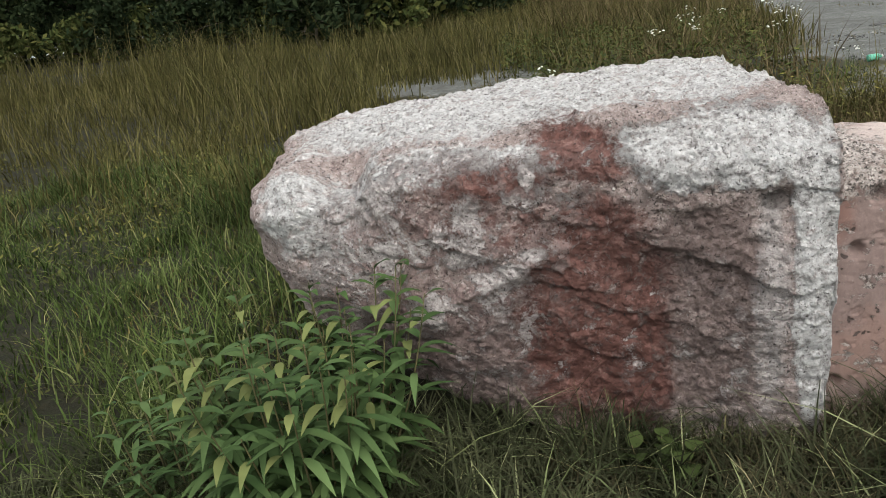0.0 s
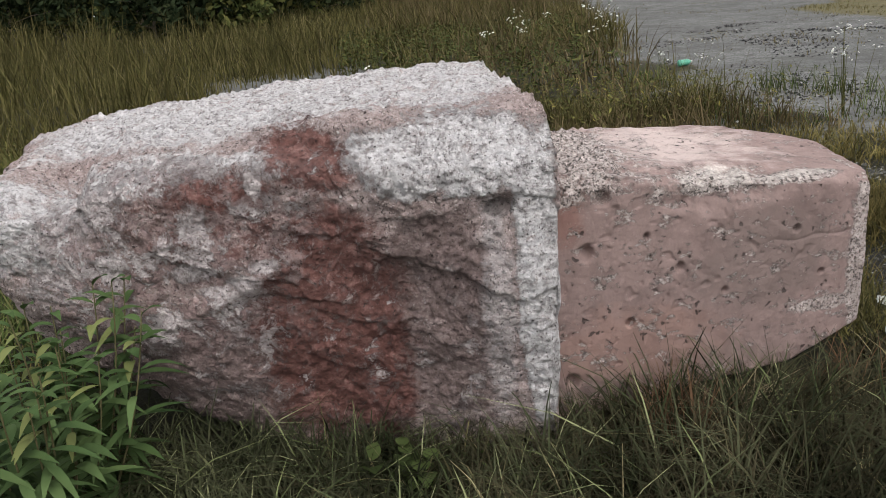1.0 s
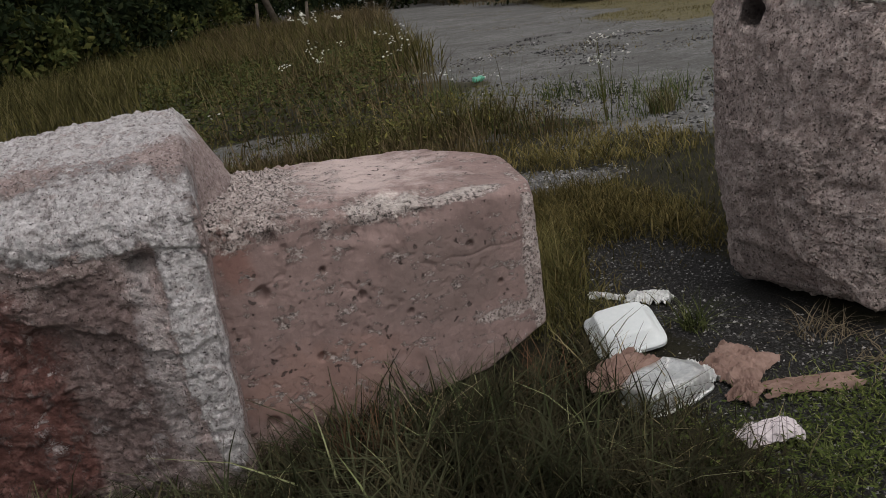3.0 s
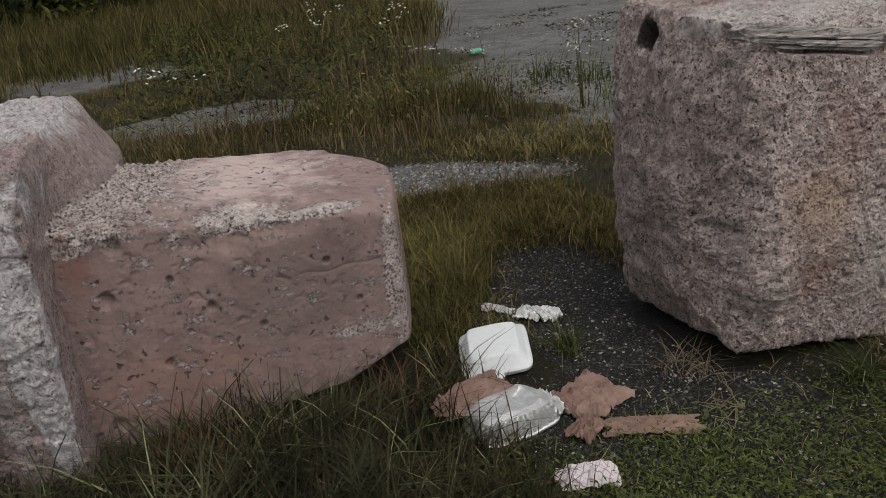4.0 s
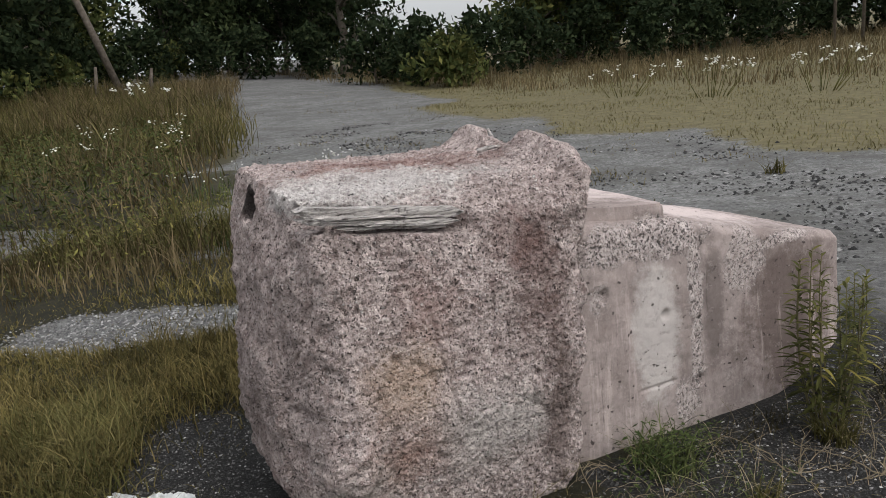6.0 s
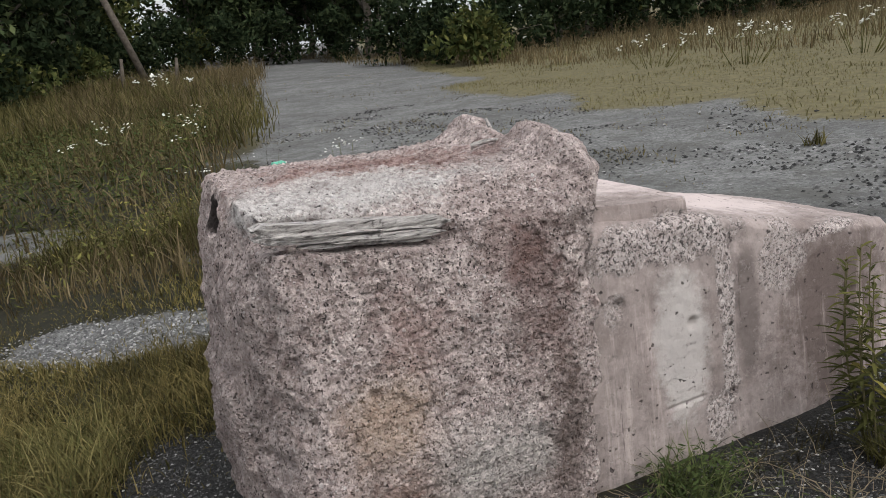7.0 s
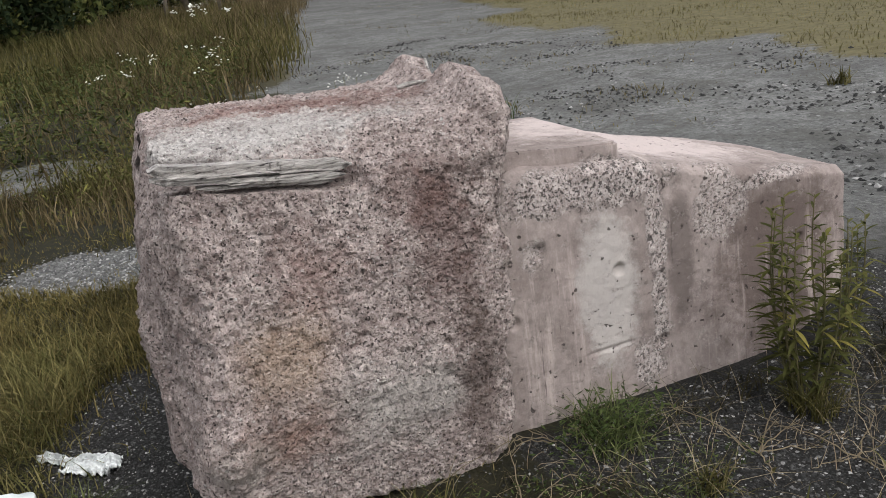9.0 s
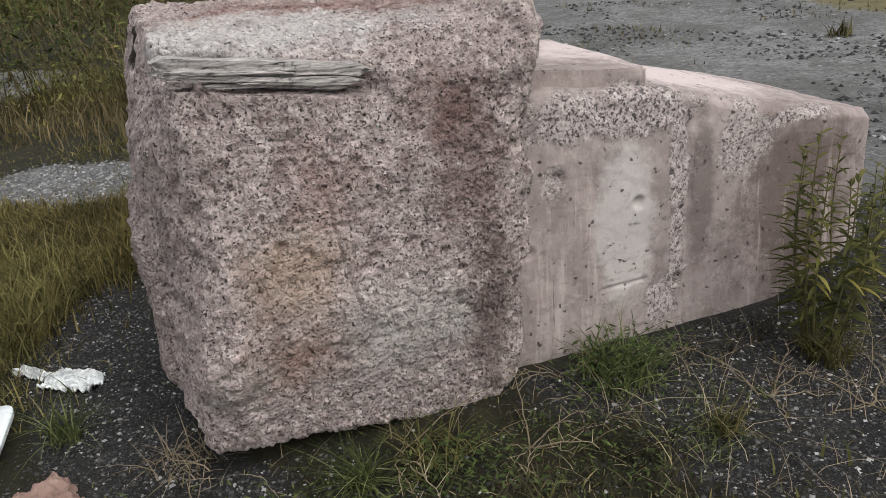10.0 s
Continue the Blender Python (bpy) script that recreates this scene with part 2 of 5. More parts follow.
def rough_end_b():
    s = Shader("pebbly_aggregate")
    col, h = aggregate(s, (0.86, 0.735, 0.695), (0.26, 0.19, 0.175), 58, 104)
    tint = lambda amount, *blob: s.calc("MULTIPLY", s.blob(*blob), amount)
    col = s.mix(tint(0.42, off(BASE_B, 3.42, 1.75, 0.62), (0.20, 0.3, 0.22), 0.9, 0.5, 6), col, (0.50, 0.33, 0.19))
    col = s.mix(tint(0.55, off(BASE_B, 3.38, 1.75, 0.36), (0.26, 0.3, 0.14), 0.9, 0.6, 6), col, (0.42, 0.24, 0.18))
    col = s.mix(tint(0.4, off(BASE_B, 3.55, 1.75, 0.82), (0.16, 0.3, 0.20), 0.9, 0.7, 7), col, (0.36, 0.20, 0.17))
    col = s.mix(tint(0.6, off(BASE_B, 3.72, 1.75, 0.36), (0.28, 0.3, 0.24), 0.8, 0.6, 6), col, (0.68, 0.63, 0.59))
    col = s.mix(tint(0.6, off(BASE_B, 3.25, 1.75, 0.33), (0.14, 0.3, 0.12), 0.8, 0.6, 8), col, (0.62, 0.55, 0.51))
    col = s.mix(tint(0.6, off(BASE_B, 3.94, 1.75, 0.85), (0.20, 0.3, 0.32), 0.8, 0.9, 7), col, (0.17, 0.09, 0.078))
    col = s.mix(tint(0.7, off(BASE_B, 4.00, 1.75, 0.35), (0.10, 0.3, 0.40), 0.7, 0.7, 7), col, (0.16, 0.115, 0.10))
    # darkens the whole left face: its shade is put into the colour
    col = s.mix(tint(0.25, off(BASE_B, 3.05, 2.2, 0.7), (0.16, 0.6, 0.7), 0.6, 0.6, 6), col, (0.15, 0.115, 0.105))
    rust = s.ramp(s.noise(30, 7, 0.75), [(0.42, (0.16, 0.065, 0.050)), (0.55, (0.46, 0.31, 0.275))])
    col = s.mix(tint(0.85, off(BASE_B, 3.66, 2.32, 1.2), (0.52, 0.30, 0.1), 0.6, 0.6, 7), col, rust)
    pale = s.ramp(s.noise(50, 6, 0.75), [(0.36, (0.44, 0.38, 0.36)), (0.55, (0.84, 0.79, 0.76))])
    col = s.mix(tint(0.9, off(BASE_B, 3.45, 2.05, 1.20), (0.52, 0.36, 0.10), 0.5, 0.6, 9), col, pale)
    col = s.mix(s.ramp(s.noise(5, 7, 0.7), [(0.48, 0.0), (0.70, 0.45)]), col, (0.17, 0.122, 0.11))
    col = s.mix(tint(0.45, off(BASE_B, 3.88, 1.8, 0.98), (0.14, 0.3, 0.12), 0.8, 0.8, 8), col, (0.19, 0.10, 0.085))
    # two holes by the rotten timber: shade inside them painted near-black
    hole_shade = s.calc("MAXIMUM", tint(0.95, off(BASE_B, 3.17, 1.93, 1.16), (0.055, 0.10, 0.05), 0.4, 0.4, 14), tint(0.95, off(BASE_B, 3.19, 2.44, 1.14), (0.10, 0.055, 0.075), 0.4, 0.4, 14))
    col = s.mix(hole_shade, col, (0.028, 0.022, 0.020))
    # near-black specks paint the shade of tiny pits
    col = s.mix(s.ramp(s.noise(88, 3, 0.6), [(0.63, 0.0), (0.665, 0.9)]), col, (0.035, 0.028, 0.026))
    return s.done(col, s.bump(h, 0.020, 1.0))


def cast_face(name, light, dark, base, tone_blobs, whites, chalk=(), runny=0.0, scarred=0.8):
    """Concrete that kept its cast skin: smooth, pitted, with washed stains, paler or darker areas and painted slot
    shade; where it is chipped the stones show.
    """
    s = Shader(name, 0.85)
    col = s.ramp(s.noise(4.5, 8, 0.68), [(0.3, dark), (0.7, light)])
    col = s.mix(s.ramp(s.noise(16, 8, 0.75, s.stretch((1, 1, 0.55))), [(0.45, 0.0), (0.70, 0.55)]), col, tuple(0.55 * c for c in dark))
    col = s.mix(s.ramp(s.noise(38, 6, 0.75), [(0.55, 0.0), (0.72, 0.4)]), col, tuple(min(1, 1.45 * c) for c in light))
    for centre, radii, tint, amount in tone_blobs:
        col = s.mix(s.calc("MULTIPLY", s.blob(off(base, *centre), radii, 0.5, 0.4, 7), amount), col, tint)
    if runny:
        runs = s.ramp(s.noise(9, 6, 0.7, s.stretch((1.6, 0.2, 0.12))), [(0.56, 0.0), (0.66, 0.5 * runny)])
        col = s.mix(runs, col, tuple(min(1, 1.45 * c) for c in light))
        streaks = s.ramp(s.noise(11, 7, 0.75, s.stretch((1.8, 0.2, 0.10))), [(0.635, 0.0), (0.66, 0.7 * runny)])
        col = s.mix(streaks, col, tuple(0.45 * c for c in dark))
    grains, h = aggregate(s, (0.78, 0.70, 0.67), (0.30, 0.24, 0.225), 58, 110)
    chipped = None
    for centre, radii, amount in whites:
        area = s.calc("MULTIPLY", s.blob(off(base, *centre), radii, 0.35, 0.7, 9), amount)
        chipped = area if chipped is None else s.calc("MAXIMUM", chipped, area)
    scars = s.ramp(s.noise(17, 7, 0.78, s.stretch((1, 1, 1.5))), [(0.565, 0.0), (0.60, scarred)])
    chipped = s.calc("MAXIMUM", chipped, scars)
    col = s.mix(chipped, col, grains)
    # near-black specks stand for shaded pits in the chipped areas
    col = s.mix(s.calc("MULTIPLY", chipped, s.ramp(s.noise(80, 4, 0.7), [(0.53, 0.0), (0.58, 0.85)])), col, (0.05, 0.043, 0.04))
    for centre, radii in chalk:
        col = s.mix(s.calc("MULTIPLY", s.blob(off(base, *centre), radii, 0.7, 0.9, 10), s.ramp(s.noise(42, 6, 0.8), [(0.36, 0.1), (0.52, 0.85)])), col, s.ramp(s.noise(60, 6, 0.75), [(0.35, (0.46, 0.39, 0.36)), (0.6, (0.80, 0.74, 0.70))]))
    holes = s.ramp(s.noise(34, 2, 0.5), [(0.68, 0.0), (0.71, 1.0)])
    # holes are coloured dark too, so their shade is partly painted
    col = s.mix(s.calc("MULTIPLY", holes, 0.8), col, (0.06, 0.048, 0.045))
    flat = s.calc("MULTIPLY", s.noise(30, 8, 0.72), 0.6)
    height = s.calc("SUBTRACT", s.calc("ADD", flat, s.calc("MULTIPLY", chipped, s.calc("SUBTRACT", h, 0.8))), s.calc("MULTIPLY", holes, 0.8))
    return s.done(col, s.bump(height, 0.010, 1.0))


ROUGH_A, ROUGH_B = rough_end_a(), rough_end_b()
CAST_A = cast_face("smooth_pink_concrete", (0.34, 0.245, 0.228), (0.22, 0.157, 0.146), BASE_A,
                   [((1.10, 2.25, 0.74), (0.075, 0.2, 0.17), (0.25, 0.125, 0.10), 0.6), ((1.3, 2.25, 0.25), (0.40, 0.2, 0.16), (0.30, 0.185, 0.155), 0.6), ((1.75, 2.25, 0.5), (0.3, 0.2, 0.22), (0.205, 0.155, 0.142), 0.6),
                    # pale patch over the top; near-black blobs paint shade into the end slot
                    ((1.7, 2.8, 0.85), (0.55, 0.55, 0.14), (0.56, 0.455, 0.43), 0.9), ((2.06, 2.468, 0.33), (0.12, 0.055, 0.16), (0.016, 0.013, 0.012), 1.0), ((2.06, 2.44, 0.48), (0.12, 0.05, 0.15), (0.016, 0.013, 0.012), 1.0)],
                   [((1.60, 2.27, 0.765), (0.24, 0.10, 0.055), 1.0), ((1.9, 2.27, 0.75), (0.25, 0.06, 0.025), 0.9), ((1.18, 2.75, 0.87), (0.36, 0.85, 0.15), 1.0), ((2.09, 2.25, 0.45), (0.05, 0.1, 0.35), 0.8), ((1.95, 2.2, 0.3), (0.17, 0.2, 0.035), 0.8), ((1.1, 2.25, 0.87), (0.2, 0.06, 0.03), 0.9)],
                   chalk=[((1.62, 2.30, 0.775), (0.19, 0.12, 0.035)), ((1.25, 2.27, 0.835), (0.22, 0.05, 0.018)), ((1.9, 2.28, 0.755), (0.24, 0.05, 0.016))])
CAST_B = cast_face("smooth_grey_concrete", (0.42, 0.352, 0.33), (0.235, 0.19, 0.176), BASE_B,
                   # darker lower far end, a light and a dark patch, paler top
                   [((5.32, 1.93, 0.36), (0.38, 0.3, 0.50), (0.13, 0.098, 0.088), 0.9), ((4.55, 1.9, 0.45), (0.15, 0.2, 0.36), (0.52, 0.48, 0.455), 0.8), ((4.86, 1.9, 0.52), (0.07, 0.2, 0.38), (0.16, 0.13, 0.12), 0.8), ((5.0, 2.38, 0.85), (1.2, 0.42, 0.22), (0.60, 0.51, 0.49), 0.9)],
                   [((4.50, 1.93, 0.84), (0.42, 0.10, 0.10), 1.0), ((4.76, 1.92, 0.50), (0.045, 0.12, 0.45), 0.9), ((5.03, 1.95, 0.66), (0.13, 0.12, 0.18), 0.7), ((5.3, 1.97, 0.69), (0.35, 0.1, 0.03), 0.9), ((4.70, 1.9, 0.14), (0.08, 0.1, 0.10), 0.8), ((4.28, 1.9, 0.66), (0.06, 0.1, 0.07), 0.7)],
                   runny=1.0, scarred=0.25)


def ground_shader():
    s = Shader("gravel_and_turf", 0.95)
    peb = s.ramp(s.cells(125, "Color"), [(0.0, (0.008, 0.008, 0.008)), (0.55, (0.022, 0.021, 0.020)), (0.9, (0.070, 0.066, 0.063)), (1.0, (0.34, 0.32, 0.30))])
    # gaps between pebbles go near-black, painting the shade in them
    peb = s.mix(s.ramp(s.cells(125), [(0.38, 0.0), (0.55, 1.0)]), peb, (0.008, 0.0075, 0.007))
    grit = s.ramp(s.noise(170, 4, 0.75), [(0.35, (0.008, 0.0075, 0.007)), (0.7, (0.052, 0.049, 0.046))])
    # damp gravel, darkened further for shade under the weeds
    damp_shaded = s.mix(s.ramp(s.noise(2.2, 6, 0.65), [(0.4, 0.2), (0.65, 0.75)]), peb, grit)
    chips = s.ramp(s.cells(38, "Color"), [(0.0, (0.05, 0.05, 0.05)), (0.6, (0.145, 0.143, 0.14)), (0.9, (0.29, 0.285, 0.275)), (1.0, (0.5, 0.49, 0.48))])
    dust = s.ramp(s.noise(90, 5, 0.75), [(0.3, (0.11, 0.109, 0.108)), (0.7, (0.31, 0.307, 0.30))])
    dusty = s.mix(s.ramp(s.noise(3.0, 9, 0.8), [(0.38, 0.2), (0.62, 0.9)]), chips, dust)
    dusty = s.mix(s.ramp(s.noise(5.0, 9, 0.82), [(0.50, 0.0), (0.60, 0.65)]), dusty, (0.085, 0.083, 0.082))
    dusty = s.mix(s.ramp(s.noise(26, 5, 0.8), [(0.54, 0.0), (0.62, 0.75)]), dusty, (0.05, 0.05, 0.052))
    dusty = s.mix(s.ramp(s.noise(0.45, 8, 0.72), [(0.44, 0.0), (0.62, 0.6)]), dusty, (0.075, 0.074, 0.072))
    dusty = s.mix(s.ramp(s.noise(11, 8, 0.82), [(0.53, 0.0), (0.60, 0.7)]), dusty, (0.055, 0.055, 0.046))
    dusty = s.mix(s.ramp(s.noise(1.5, 10, 0.8, distort=0.6), [(0.48, 0.0), (0.57, 0.6)]), dusty, (0.072, 0.070, 0.062))
    spots = s.calc("MULTIPLY", s.ramp(s.cells(13), [(0.16, 1.0), (0.26, 0.0)]), s.ramp(s.noise(1.1, 5, 0.7), [(0.40, 0.15), (0.58, 0.9)]))
    dusty = s.mix(spots, dusty, s.ramp(s.cells(13, "Color"), [(0.3, (0.030, 0.030, 0.031)), (0.8, (0.07, 0.07, 0.07)), (1.0, (0.48, 0.48, 0.48))]))
    gravel = s.mix(s.attr("dust"), damp_shaded, dusty)
    # turf is near-black: shade under dense grass is in its colour
    turf = s.ramp(s.noise(8, 8, 0.75), [(0.25, (0.007, 0.007, 0.004)), (0.55, (0.020, 0.018, 0.009)), (0.8, (0.06, 0.048, 0.026))])
    dry = s.ramp(s.noise(5, 8, 0.75), [(0.3, (0.07, 0.062, 0.032)), (0.7, (0.17, 0.145, 0.075))])
    col = s.mix(s.attr("dry"), turf, dry)
    edge = s.ramp(s.calc("ADD", s.attr("gravel"), s.calc("MULTIPLY", s.calc("SUBTRACT", s.noise(5, 9, 0.82), 0.5), 1.9)), [(0.42, 0.0), (0.58, 1.0)])
    col = s.mix(edge, col, gravel)
    h = s.calc("ADD", s.calc("MULTIPLY", s.cells(60), 0.6), s.noise(55, 6, 0.75))
    h = s.calc("MULTIPLY", h, s.calc("SUBTRACT", 1.0, s.calc("MULTIPLY", s.attr("dust"), 0.97)))
    return s.done(col, s.bump(h, 0.012, 0.7))


GROUND = ground_shader()


# ---- ground ----
def gravel_at(x, y):
    """How bare and stony the ground is, 0 to 1."""
    p = np.stack([x, y, 0 * x], 1)
    wob = fbm(p, 0.45, 4, 1)
    left = np.where(y < 11.4, 3.3 + 0.42 * (y - 6.5), 5.36 + 0.24 * (y - 11.4))
    right = np.where(y < 16, 10.9 + 0.10 * (y - 5), 12.0 + 0.29 * (y - 16))
    lot = step(-0.5, 0.5, (x - left) * 0.8 + wob) * step(5.2, 6.4, y + 0.6 * wob + 0.55 * (x - 4.5)) * step(0.5, -0.5, x - right + 0.9 * wob)
    patch = step(1.0, 0.6, np.hypot((x - 3.1) / 1.1, (y - 5.0 + 0.35 * (x - 3)) / 0.55) + 0.25 * wob)
    foot = step(1.0, 0.55, np.hypot((x - 2.95) / 0.42, (y - 2.75) / 0.95) + 0.3 * wob)
    front = step(1.0, 0.6, np.hypot((x - 2.85) / 0.55, (y - 1.55) / 0.6) + 0.35 * wob) * 0.9
    side = step(8, 6, x) * step(0.25, 0.7, (x - 4.15) * 0.9 + 0.5 * wob) * step(2.6, 1.6, y - 0.9 * np.maximum(x - 5, 0)) * 0.95
    side2 = step(5.4, 6.2, x + 0.3 * wob) * step(0.5, 1.5, y)
    apron = 0.8 * step(0.1, 0.6, x - 2.75 + 0.9 * wob - 0.5 * np.minimum(y - 0.8, 0)) * step(2.1, 1.7, y) * step(6.5, 5.5, x) * step(-0.35, 0.25, fbm(p, 1.6, 3, 5) + 0.25)
    far = step(1.0, 0.6, np.hypot((x + 0.8) / 3.4, (y - 15.2) / 1.3) + 0.3 * wob) + step(1.0, 0.6, np.hypot((x - 1.3) / 1.3, (y - 9.3) / 0.8) + 0.35 * wob)
    return np.clip(np.maximum.reduce([lot, patch, foot, front, side, side2 * step(0.5, -0.5, x - right + 0.9 * wob), far, apron]), 0, 1)


def rise(x, y):
    """Height of the land: level near the blocks, rising gently in the far left."""
    d = np.hypot(x - 2.5, y)
    turn = np.degrees(np.arctan2(x - 2.5, y))
    p = np.stack([x, y, 0 * x], 1)
    h = 0.032 * np.maximum(d - 14, 0) * step(30, 6, turn)
    h = np.minimum(h, 1.6)
    near = 0.018 * fbm(p, 1.7, 3, 2) + 0.03 * fbm(p, 0.35, 2, 4)
    return h + near - 0.02 * gravel_at(x, y)


def build_ground():
    def axis(lo, hi, fine_lo, fine_hi, pitch):
        inner = np.arange(fine_lo, fine_hi, pitch)
        grow = pitch * 1.16 ** np.arange(1, 60)
        outer = np.cumsum(grow)
        a = fine_hi + outer
        b = fine_lo - outer
        return np.concatenate([b[b > lo][::-1], inner, a[a < hi]])
    xs, ys = axis(-420, 420, -2.5, 8.0, 0.06), axis(-300, 420, -0.5, 9.0, 0.06)
    gx, gy = np.meshgrid(xs, ys)
    x, y = gx.ravel(), gy.ravel()
    v = np.stack([x, y, rise(x, y)], 1)
    w, hgt = len(xs), len(ys)
    i = (np.arange(hgt - 1)[:, None] * w + np.arange(w - 1)[None]).ravel()
    f = np.stack([i, i + 1, i + w + 1, i + w], 1)
    ob = lone("ground", v, f, GROUND, "gravelly ground with patches of low turf and moss", "ground", kind="structure")
    g = ob.data.attributes.new("gravel", "FLOAT", "POINT")
    g.data.foreach_set("value", gravel_at(x, y))
    d = ob.data.attributes.new("dry", "FLOAT", "POINT")
    u = ob.data.attributes.new("dust", "FLOAT", "POINT")
    u.data.foreach_set("value", np.clip(np.maximum(step(3.6, 5.2, y + fbm(np.stack([x, y, 0 * x], 1), 0.7, 3, 3)), step(5.4, 7.8, x + fbm(np.stack([x, y, 0 * x], 1), 0.6, 3, 1) + 0.25 * np.maximum(0, -y))), 0, 1))
    p = np.stack([x, y, 0 * x], 1)
    d.data.foreach_set("value", np.clip(step(4.0, 9, x + 0.2 * y - 2 + 1.5 * fbm(p, 0.3, 3, 3)), 0, 1))
    return ob


build_ground()


# ---- the two blocks ----
def loft(keys, nx, nv, relief, cap_rings=26, end_round=0.03, corner=0.012):
    """A closed skin over cross-sections (x, [(y, z)...]) that run along x, with corners rounded and relief(p, n) added along the normals."""
    xs = np.array([k[0] for k in keys])
    polys = np.array([k[1] for k in keys], float)
    fine_x = np.linspace(xs[0], xs[-1], nx)
    k = polys.shape[1]
    sec = np.stack([[np.interp(fine_x, xs, polys[:, j, c]) for c in (0, 1)] for j in range(k)], 0).transpose(2, 0, 1)
    rings = []
    for s in sec:
        loop = np.vstack([s, s[:1]])
        seg = np.hypot(*np.diff(loop, axis=0).T)
        seg = seg * np.array([1, 1, 1, 1, 0.3, 0.3, 0.3])
        at = np.concatenate([[0], np.cumsum(seg)])
        u = np.linspace(0, at[-1], nv, endpoint=False)
        ring = np.stack([np.interp(u, at, loop[:, 0]), np.interp(u, at, loop[:, 1])], 1)
        reach = max(1, int(round(nv * corner)))
        for _ in range(2):
            ring = sum(np.roll(ring, j, 0) for j in range(-reach, reach + 1)) / (2 * reach + 1)
        rings.append(ring)
    body = np.concatenate([np.concatenate([np.full((nv, 1), fx), r], 1)[None] for fx, r in zip(fine_x, rings)])
    def cap(ring, x, sign):
        mid = ring[:, 1:].mean(0)
        out = []
        for j in range(1, cap_rings + 1):
            t = j / cap_rings
            scale = 1 - t
            r = ring.copy()
            r[:, 1:] = mid + (ring[:, 1:] - mid) * max(scale, 0.001)
            r[:, 0] = x + sign * end_round * (1 - (1 - min(1, t * 6)) ** 2)
            out.append(r)
        return out
    first, last = cap(body[0], fine_x[0], -1), cap(body[-1], fine_x[-1], 1)
    grid = np.array(first[::-1] + list(body) + last)
    m = len(grid)
    p = grid.reshape(-1, 3)
    du = np.gradient(grid, axis=0)
    dv = np.roll(grid, -1, 1) - np.roll(grid, 1, 1)
    n = np.cross(dv, du).reshape(-1, 3)
    n /= np.linalg.norm(n, axis=1)[:, None] + 1e-9
    c = p.mean(0)
    if ((p - c) * n).sum() < 0:
        n = -n
    p = relief(p, n)
    i, j = np.meshgrid(np.arange(m - 1), np.arange(nv), indexing="ij")
    a = (i * nv + j).ravel()
    b = (i * nv + (j + 1) % nv).ravel()
    f = np.stack([a, b, b + nv, a + nv], 1)
    return p, f


def relief_head_a(p, n):
    x, y, z = p.T
    front = step(2.55, 2.25, y)
    top = step(0.93, 1.02, z)
    d = 0.022 * fbm(p, 1.9, 3, 0) + 0.006 * fbm(p, 16, 4, 2, 0.7)
    knobby = step(0.50, 0.58, x + 0.05 * vnoise(p, 7, 2)) * step(0.86, 0.78, x)
    rubble = np.maximum(top, 0.45 + 0.55 * knobby)
    d = d + rubble * (0.007 * stones(p, 42, 1, 0.75) + 0.011 * stones(p, 24, 2, 0.35)) - 0.006 * step(0.35, 0.6, vnoise(p, 30, 5))
    slant = np.stack([x * 1.1, y, (z + 0.33 * x) * 2.6], 1)
    ledge = vnoise(slant, 2.3, 3) + 0.35 * vnoise(p, 9, 1)
    d = d + front * 0.012 * step(-0.05, 0.05, ledge) + front * 0.009 * step(0.22, 0.28, vnoise(slant, 4.6, 4) + 0.4 * vnoise(p, 15, 2)) + front * 0.008 * fbm(p, 6.5, 3, 4)
    d = d - front * 0.035 * np.exp(-((x - 0.42 + 0.1 * (z - 0.5)) / 0.20) ** 2 - ((z - 0.50) / 0.30) ** 2)
    d = d - front * 0.035 * np.exp(-((x - 0.66) / 0.13) ** 2 - ((z - 0.58) / 0.26) ** 2)
    d = d - front * 0.022 * np.exp(-((x - 0.86) / 0.05) ** 2 - ((z - 0.83) / 0.03) ** 2)
    d = d - front * 0.018 * np.exp(-((x - 0.835) / 0.012) ** 2 - ((z - 0.777) / 0.012) ** 2)
    d = d + front * 0.014 * step(0.89, 0.93, x + 0.035 * fbm(p, 7, 4, 3)) * step(0.95, 0.85, z)
    d = d + front * 0.022 * np.exp(-((x - 0.1) / 0.22) ** 2 - ((z - 0.60 - 0.45 * (x - 0.05)) / 0.03) ** 2)
    d = d + step(2.3, 2.5, y) * 0.012 * fbm(p, 9, 3, 4)
    d = d - 0.12 * np.exp(-((x + 0.42) / 0.10) ** 2 - ((z - 1.0) / 0.14) ** 2) * step(2.9, 2.5, y)
    q = p + n * d[:, None]
    ragged = 1.005 + 0.05 * (z - 0.55) + 0.010 * vnoise(p, 8, 1) + 0.006 * vnoise(p, 21, 2)
    q[:, 0] = np.where(q[:, 0] > ragged, ragged + 0.25 * (q[:, 0] - ragged), q[:, 0])
    q[:, 0] += step(0.96, 1.06, x) * step(2.35, 2.90, y) * 0.14 * np.clip((1.12 - z) / 0.26, 0, 1)
    return q


